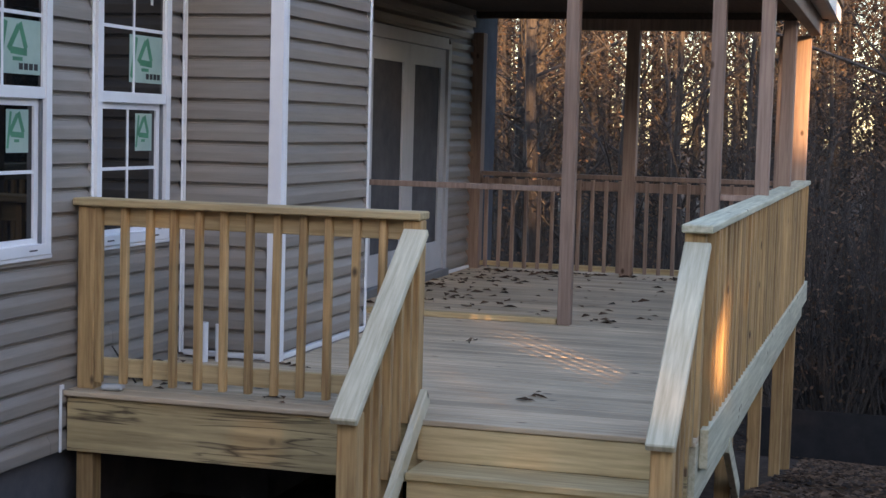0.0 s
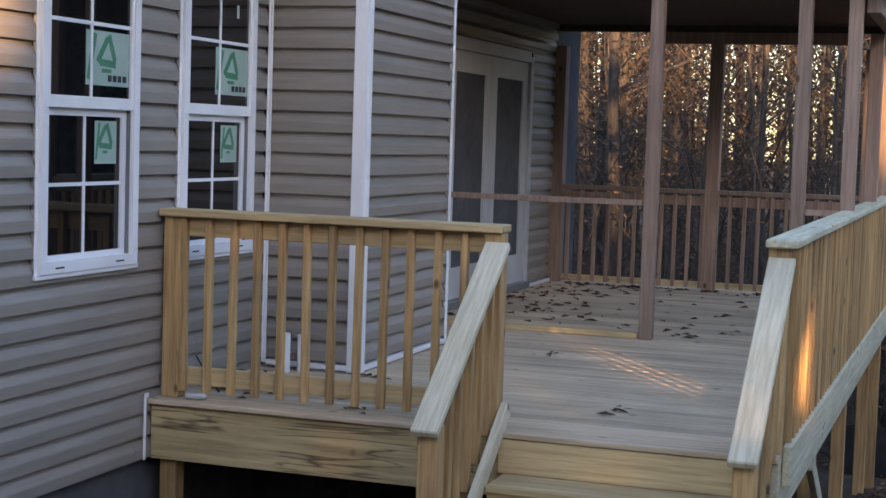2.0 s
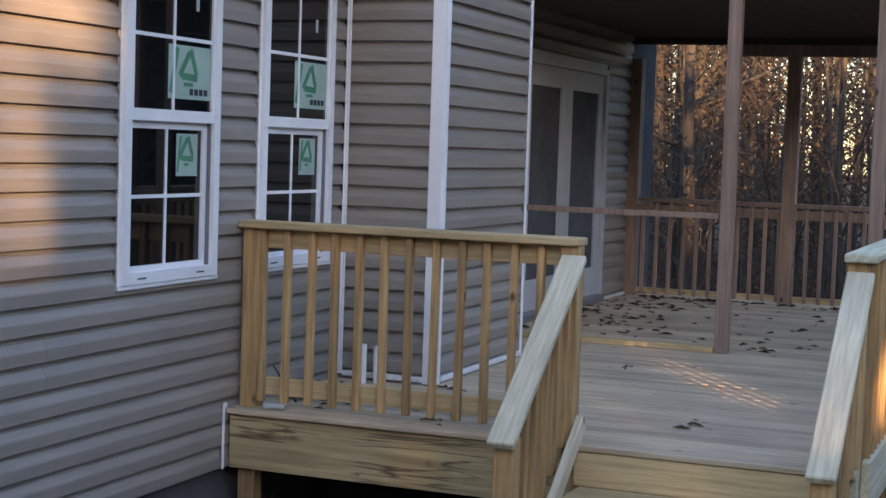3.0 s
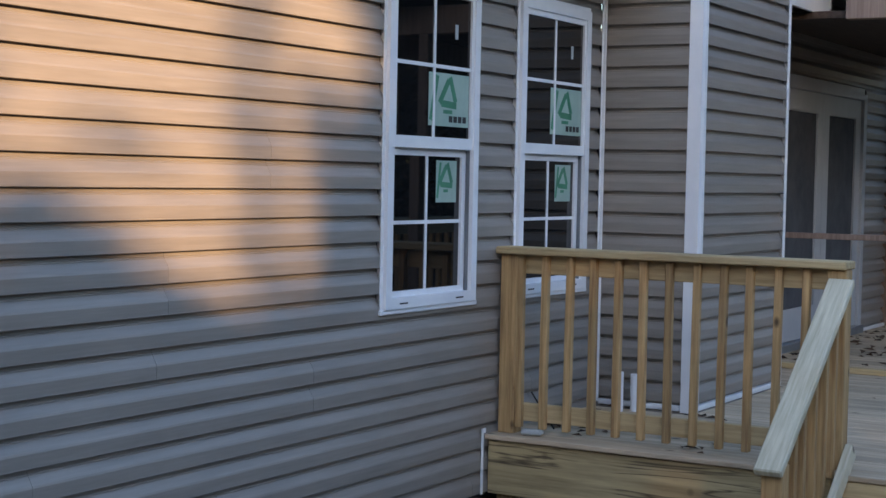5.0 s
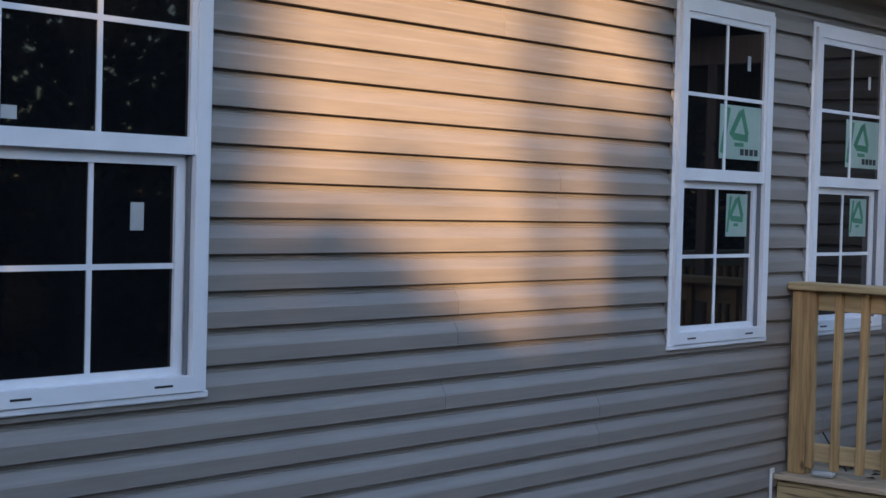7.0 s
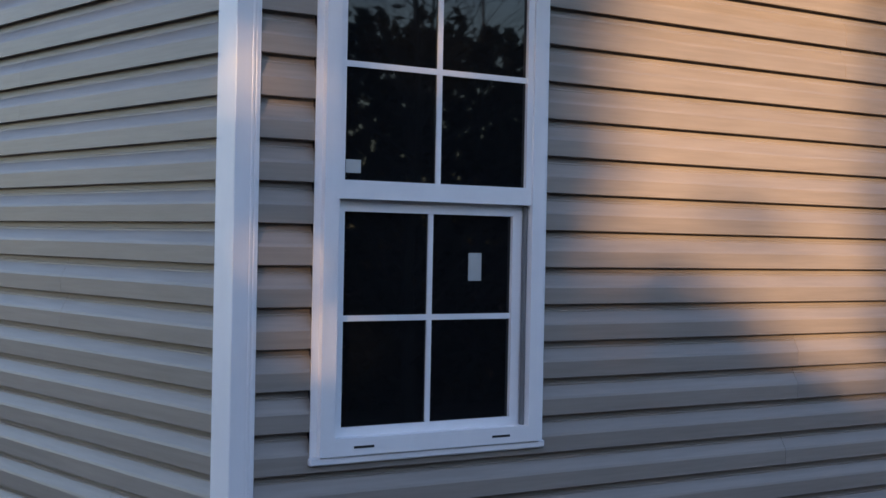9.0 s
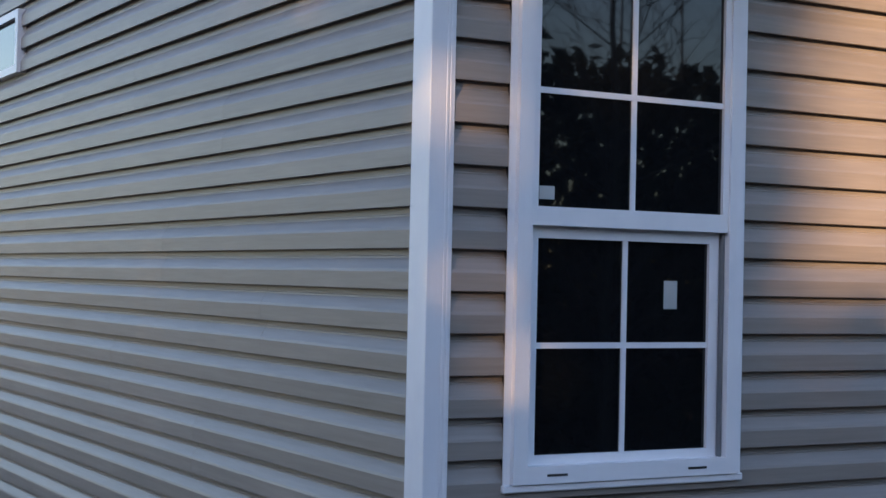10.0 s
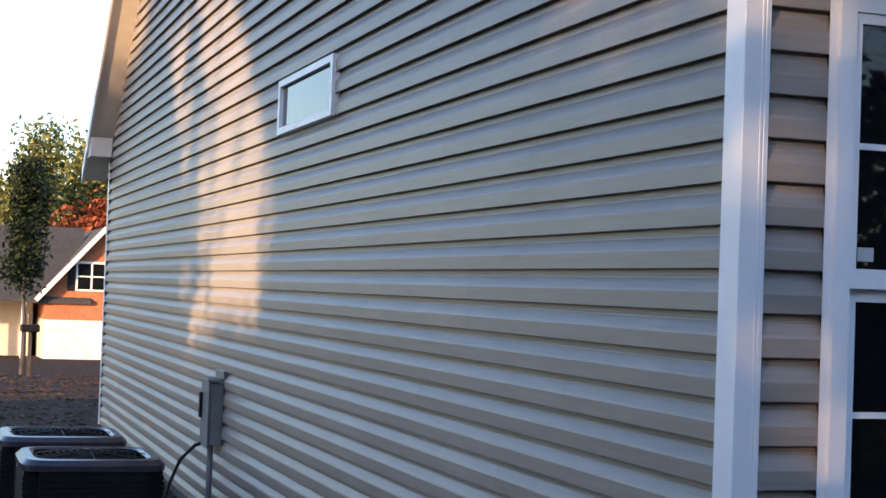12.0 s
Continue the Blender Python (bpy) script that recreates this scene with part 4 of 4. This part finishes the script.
# nearer trees of the wood behind the porch and beside it
for k in range(20):
    x = 18 + rng.uniform(0, 14)
    y = -3.4 + (x + 1.8) * rng.uniform(-0.12, 0.36)
    tree((x, y, ground_z(x, y) - 0.2), rng.uniform(9, 15), rng.choice((0.04, 0.05, 0.07, 0.09, 0.13)), "bare grey-brown woodland tree with some dead leaves", LEAF_TAN if rng.random() < 0.7 else None, per=9, spread=0.4, size=0.035, limbs=26, lean=(rng.uniform(-0.06, 0.06), rng.uniform(-0.06, 0.06)), first=0.1, twigs=9, seed=100 + k, name="woodland_tree", group="woodland trees")
for x, y, girth in ((18.0, -3.85, 0.11), (20.5, -4.45, 0.15), (24, -2.2, 0.15), (19, 0.9, 0.10), (23, 2.0, 0.15)):
    tree((x, y, ground_z(x, y) - 0.2), 15, girth, "tall dark woodland trunk with bare limbs", None, limbs=18, lean=(0.01, 0.015), first=0.3, twigs=5, seed=int(x * 10), name="woodland_tree", group="woodland trees")

# the far wood and its brush, which nobody could count
v, f = [], []
tips = []
for k in range(190):
    x = 30 + rng.uniform(0, 35)
    y = -3.4 + (x + 1.8) * rng.uniform(-0.16, 0.42)
    tips += tree_lists((x, y, -2.6), rng.uniform(9, 17), (rng.uniform(-0.05, 0.05), rng.uniform(-0.05, 0.05)), rng.uniform(0.05, 0.16), v, f, 16, rng, 0.12, 0.25, 5)
far = tagged(mesh_part("far_woods", v, f, BARK), "dense bare far woods behind the house", "woods", kind="stuff")
v, f = [], []
leaf_lists(tips, 5, 0.6, 0.06, rng, v, f)
tagged(mesh_part("far_woods_foliage", v, f, LEAF_TAN), "brown and tan leaves of the far woods", "foliage", kind="stuff")
v, f = [], []
lv, lf = [], []
for k in range(420):
    x = 18 + rng.uniform(0, 24)
    y = -3.4 + (x + 1.8) * rng.uniform(-0.14, 0.38)
    b = Vector((x, y, ground_z(x, y) - 0.1))
    for _ in range(4):
        d = Vector((rng.uniform(-0.5, 0.5), rng.uniform(-0.5, 0.5), 1)).normalized()
        ln = rng.uniform(0.8, 3.2)
        e = b + d * ln + Vector((rng.uniform(-0.3, 0.3), rng.uniform(-0.3, 0.3), 0))
        tube([b, b + d * ln * 0.5, e], [0.009, 0.006, 0.003], 4, v, f)
        leaf_lists([e, b + d * ln * 0.6], 4, 0.3, 0.035, rng, lv, lf)
for k in range(240):
    b = Vector((rng.uniform(15.8, 21), rng.uniform(-7.0, -2.4), 0))
    b.z = ground_z(b.x, b.y) - 0.1
    for _ in range(5):
        d = Vector((rng.uniform(-0.45, 0.45), rng.uniform(-0.45, 0.45), 1)).normalized()
        ln = rng.uniform(1.0, 4.2)
        e = b + d * ln + Vector((rng.uniform(-0.3, 0.3), rng.uniform(-0.3, 0.3), 0))
        tube([b, b + d * ln * 0.5, e], [0.011, 0.008, 0.003], 4, v, f)
        side_twig = b + d * ln * 0.55
        tube([side_twig, side_twig + Vector((rng.uniform(-0.5, 0.5), rng.uniform(-0.5, 0.5), 0.4))], [0.006, 0.002], 4, v, f)
        leaf_lists([e, side_twig], 4, 0.3, 0.03, rng, lv, lf)
tagged(mesh_part("underbrush", v, f, BARK), "tangled thin brush stems along the wood's edge", "brush", kind="stuff")
tagged(mesh_part("underbrush_leaves", lv, lf, LEAF_DRY), "dead brown leaves in the underbrush", "foliage", kind="stuff")

# black silt fence at the wood's edge
sf = thing("silt_fence", "low black fabric silt fence at the wood's edge", "fence")
FX = 15.2
part("fabric", block(FX, FX + 0.01, -9.0, -2.5, ground_z(FX, -5) - 0.1, ground_z(FX, -5) + 0.55), FABRIC, sf)
for k in range(5):
    part("stake", block(FX + 0.012, FX + 0.045, -9 + 1.35 * k, -8.965 + 1.35 * k, ground_z(FX, -5) - 0.2, ground_z(FX, -5) + 0.5, 0.003), WOOD_Z, sf)


def on_slope():
    x = random.uniform(7, 15.1) if random.random() < 0.7 else random.uniform(15.1, 26)
    y = random.uniform(-7.5, -3.1) if x < 15.1 else random.uniform(-9, -2)
    return (x, y, ground_z(x, y) + 0.05 * noise.noise((x * 0.7, y * 0.7, 0)) + 0.02)


scatter_leaves("leaf_litter", 15000, on_slope, 0.04, LEAF_DRY, "carpet of dead leaves on the ground by the deck")



def on_back_yard():
    x, y = random.uniform(-7, 4), 9 + 38 * random.random() ** 1.4
    return (x, y, ground_z(x, y) + 0.05 * noise.noise((x * 0.7, y * 0.7, 0)) + 0.02)


scatter_leaves("yard_litter", 6000, on_back_yard, 0.07, LEAF_DRY, "dead leaves and clods strewn over the graded yard")

# ---- the neighbour's house ----
nb = thing("neighbour_house", "orange brick neighbour house with white gable trim and dark roof", "house")
NX, NY, NG = 5.53, 64.9, -0.52
nb.location.z = -1.82
half, peak = 2.47, 5.42


def gable_poly(h, y0, y1, z0, ze, zp):
    bm = bmesh.new()
    pr = [(-h, z0), (h, z0), (h, ze), (0, zp), (-h, ze)]
    a = [bm.verts.new((NX + p[0], y0, p[1])) for p in pr]
    b = [bm.verts.new((NX + p[0], y1, p[1])) for p in pr]
    bm.faces.new(a)
    bm.faces.new(b[::-1])
    for i in range(5):
        j = (i + 1) % 5
        bm.faces.new((a[j], a[i], b[i], b[j]))
    bmesh.ops.recalc_face_normals(bm, faces=bm.faces[:])
    return bm


part("wall", gable_poly(half - 0.05, NY, NY + 8, 1.36, 2.45, peak - 0.2), BRICK, nb, "orange brick gable wall")
part("base_wall", block(NX - half + 0.05, NX + half - 0.05, NY - 0.03, NY + 8, NG - 0.3, 1.3595), PAINTED, nb, "white painted base wall")
for s in (-1, 1):
    bm = bmesh.new()
    q = [(NX + s * (half + 0.35), NY - 0.45, 2.23), (NX, NY - 0.45, peak), (NX, NY + 8.4, peak), (NX + s * (half + 0.35), NY + 8.4, 2.23)]
    tp = [bm.verts.new(p) for p in q]
    lw = [bm.verts.new((p[0], p[1], p[2] - 0.16)) for p in q]
    bm.faces.new(tp)
    bm.faces.new(lw[::-1])
    for i in range(4):
        bm.faces.new((tp[(i + 1) % 4], tp[i], lw[i], lw[(i + 1) % 4]))
    bmesh.ops.recalc_face_normals(bm, faces=bm.faces[:])
    part("roof", bm, SHINGLE, nb, "dark shingled roof slope")
    part("bargeboard", beam((NX + s * (half + 0.36), NY - 0.48, 2.18), (NX, NY - 0.48, peak - 0.06), 0.05, 0.2, 0.0), WHITE, nb, "white bargeboard")
win = part("window", block(NX - 1.17, NX + 0.16, NY - 0.06, NY - 0.001, 2.62, 3.9), WHITE, nb, "white twin window")
for k in range(2):
    for j in range(2):
        part("pane", block(NX - 1.09 + 0.62 * k, NX - 0.56 + 0.62 * k, NY - 0.075, NY - 0.061, 2.7 + 0.58 * j, 3.22 + 0.58 * j), GLASS, win)
part("shutter", block(NX - 1.52, NX - 1.2, NY - 0.05, NY - 0.001, 2.62, 3.9), BLACK, nb, "dark shutter")
# beige in place of white paint, toning the wing wall down for shade
part("wing_wall", block(NX - 14, NX - half - 0.2, NY + 3.5, NY + 8, NG - 0.3, 2.3), SOFFIT, nb)
bm = bmesh.new()
q = [(NX - 15, NY - 0.2, 2.2), (NX - 0.5, NY - 0.2, 2.2), (NX - 0.5, NY + 4.5, peak + 0.05), (NX - 15, NY + 4.5, peak + 0.05)]
tp = [bm.verts.new(p) for p in q]
lw = [bm.verts.new((p[0], p[1], p[2] - 0.15)) for p in q]
bm.faces.new(tp)
bm.faces.new(lw[::-1])
for i in range(4):
    bm.faces.new((tp[(i + 1) % 4], tp[i], lw[i], lw[(i + 1) % 4]))
bmesh.ops.recalc_face_normals(bm, faces=bm.faces[:])
part("wing_roof", bm, SHINGLE, nb, "shingled wing roof, its shade put into the dark colour")
for k in range(5):
    part("porch_column", block(NX - half - 0.9 - 1.3 * k, NX - half - 0.72 - 1.3 * k, NY - 0.1, NY + 0.08, NG - 0.2, 2.1), WHITE, nb, "white porch column")

# mailbox post and a sapling in the front yard, trees behind the neighbour
mb = thing("mailbox_post", "dark mailbox on a post in the yard", "mailbox")
part("post", block(1.15, 1.25, 44.6, 44.7, -1.9, 0.27, 0.0), BARK, mb)
part("box", block(0.90, 1.47, 44.45, 44.75, -0.31, -0.08, 0.04), BLACK, mb)
tree((1.12, 46.7, -1.9), 6.7, 0.09, "slim dark evergreen sapling in the yard", LEAF_DARK, per=34, spread=0.24, size=0.09, limbs=22, first=0.42, reach=0.08, seed=5, name="evergreen_sapling")
for k, (x, y, h, red) in enumerate(((-0.9, 89, 9, 0), (1.6, 93.5, 10.5, 0), (3.5, 89, 11.5, 0), (5.4, 95.7, 14.5, 0), (7.4, 91.5, 13.5, 0), (8.7, 93.7, 11, 0), (10.7, 90.6, 12, 0), (-4.1, 93.4, 11, 0), (-8, 89, 12, 0), (5.9, 80.9, 7.0, 1), (7.7, 82, 8.2, 1), (9.2, 81, 8.0, 1), (13.2, 93.9, 13, 0))):
    tree((x, y, ground_z(-2, y) - 0.5), h - (0.6 if red else 1.8), 0.2, "orange-red autumn tree behind the neighbour" if red else "tall olive-green tree behind the neighbour", LEAF_RED if red else LEAF_PINE, per=24, spread=0.7, size=0.19, limbs=30, first=0.25, reach=0.2, seed=300 + k, name="autumn_tree" if red else "yard_tree", group="trees behind the neighbour")

# ---- unseen evergreens added across the yard to shade the house, cut for sun patches ----
dirh, acr = Vector((math.cos(radians(SUN_AZ)), math.sin(radians(SUN_AZ)), 0)), Vector((-math.sin(radians(SUN_AZ)), math.cos(radians(SUN_AZ)), 0))
RISE_EL = math.tan(radians(SUN_EL))
SLOT_X = 5.55                      # the sunlit balusters of the side railing


def bump(v, a, b, s):
    """1 between a and b, falling to 0 over s outside."""
    return max(0.0, min(1.0, (v - a) / s + 1)) * max(0.0, min(1.0, (b - v) / s + 1))


def patch_cutout(c):
    """How far the foliage is cut away at c, to land sun patches on the wall behind it."""
    u = c.dot(acr)
    far = c.dot(dirh)
    t = (c.y - 0.0) / dirh.y
    x, z = c.x - dirh.x * t, c.z - t * RISE_EL
    rough = 0.5 + 0.8 * noise.noise((u * 1.3, z * 1.6, 3.0)) + 0.5 * noise.noise((u * 3.1, z * 3.3, 5.0))
    thin = 0.0
    if x > 0:
        thin = bump(x, 1.50, 4.3, 0.06) * bump(z, 1.58, 9, 0.25) * (1.12 + 0.5 * max(rough, -0.2)) * (1 - 0.6 * bump(x, 3.70, 9, 0.08))
        thin = max(thin, bump(x, 1.35, 1.47, 0.05) * bump(z, 0.9, 9, 0.25))
        thin = max(thin, bump(x, 2.25 - 0.2 * (z - 1), 3.25, 0.12) * bump(z, 0.8 + 0.4 * max(0.0, 2.7 - x), 9, 0.2) * (1.08 + 0.4 * max(rough, -0.3)))
        thin = max(thin, bump(x, 1.5, 2.4, 0.15) * bump(z, 0.95, 9, 0.2) * (0.7 + 0.6 * rough), bump(x, 2.2, 3.2, 0.3) * bump(z, 0.5, 9, 0.2) * min(0.6, 0.45 + 0.5 * rough), bump(x, 3.1, 3.66, 0.1) * bump(z, 1.38, 9, 0.15) * 0.95)
        thin = max(thin, bump(x, -0.05, 0.36, 0.05) * bump(z, 0.95, 9, 0.25) * (0.36 + 0.6 * rough))
        thin *= 1 - 0.4 * bump(x + 0.7 * (z - 1.4), 3.33, 3.48, 0.06) * bump(z, 1.1, 1.7, 0.1)
        thin = max(thin, bump(x, -0.1, 1.1, 0.1) * bump(z, 1.8, 9, 0.4) * 0.8, bump(x, 0.0, 0.9, 0.1) * bump(z, 0.9, 9, 0.4) * 0.5 * rough)
    else:
        t = c.x / dirh.x
        y, z = c.y - dirh.y * t, c.z - t * RISE_EL
        y0 = 5.85 + 0.6 * max(0.0, 1.7 - z) + 1.0 * max(0.0, z - 2.0)
        thin = bump(y, y0, y0 + 1.6, 0.12) * bump(z, 1.2, 9, 0.3) * (0.9 + 0.5 * rough)
        thin = max(thin, bump(y, y0 + 1.6, y0 + 3.2, 0.4) * bump(z, 0.7, 3.6, 0.5) * (0.45 + 0.8 * rough))
        thin = max(thin, bump(y, -0.3, 0.09, 0.05) * bump(z, 0.95, 9, 0.25) * (0.36 + 0.6 * rough))
        thin = max(thin, bump(y, 12.5, 14.3, 0.6) * 0.45, bump(y, 0.05, 1.3, 0.4) * bump(z, 2.15, 9, 0.2) * 0.85)
    slot = Vector((SLOT_X, -3.13, 0))
    rz = c.z - (far - slot.dot(dirh)) * RISE_EL
    thin = max(thin, 0.9 * bump(u - slot.dot(acr), -0.16, 0.16, 0.08) * bump(rz, 0.08, 0.45, 0.1))
    corner = Vector((XE, -3.05, 0))
    pz = c.z - (far - corner.dot(dirh)) * RISE_EL
    thin = max(thin, bump(u - corner.dot(acr), -0.1, 0.45, 0.1) * bump(pz, 1.2, 3.0, 0.2))
    return thin


def evergreen(u, far, tall, wide, seed):
    r = random.Random(seed)
    p = dirh * far + acr * u
    base = Vector((p.x, p.y, ground_z(p.x, p.y) - 0.1))
    t = thing("unseen_shade_evergreen", "unseen dark evergreen across the yard, cut open for sun patches", "tree", "evergreens across the yard")
    v, f = [], []
    tree_lists(base, tall, (0, 0), 0.14, v, f, 24, r, 0.06, 0.1, 2)
    mesh_part("trunk", v, f, BARK, t)
    v, f = [], []
    for _ in range(12000):
        h = r.random() ** 0.8
        w = wide * (1.05 - 0.55 * h)
        a, q = r.uniform(0, 6.28), math.sqrt(r.random())
        c = base + Vector((math.cos(a) * q * w, math.sin(a) * q * w, 0.1 + h * tall))
        if r.random() < patch_cutout(c):
            continue
        leaf_lists([c], 1, 0.02, 0.125, r, v, f)
    mesh_part("crown", v, f, LEAF_DARK, t)


for k, u in enumerate((-20.5, -18.5, -16.5, -14.5, -12.5, -10.6, -8.8, -7.4, -6.5, -5.0, -3.5, -1.9, -0.3, 0.3, 1.7, 3.0, 4.6, 6.6, 8.3, 9.5, 11.5, 13.5, 15.5, 17.5, 19.5, 21.5)):
    evergreen(u, 19 + 1.2 * (k % 3), 8.6, 1.9, 500 + round(u * 10))

# bare woods across the yard to the south, which the window glass mirrors
for k in range(20):
    x = 2 + 1.7 * k + rng.uniform(-0.8, 0.8)
    y = -17 - rng.uniform(0, 7)
    tree((x, y, ground_z(x, y) - 0.2), rng.uniform(9, 14), rng.choice((0.08, 0.12, 0.18)), "bare grey-brown tree at the south edge of the yard", None, limbs=34, first=0.1, twigs=12, seed=700 + k, name="bare_tree", group="trees at the south edge")
# unseen leaf bank added so that the panes mirror something dark
v, f = [], []
for k in range(76000):
    x, y = rng.uniform(-4, 70), -23 - rng.uniform(0, 5)
    z = ground_z(x, y) + 8.5 * rng.random()
    leaf_lists([Vector((x, y, z))], 1, 0.05, 0.2, rng, v, f)
tagged(mesh_part("reflection_thicket", v, f, LEAF_SHADED), "unseen dark thicket at the yard's south edge, added to darken window reflections", "thicket", kind="stuff")
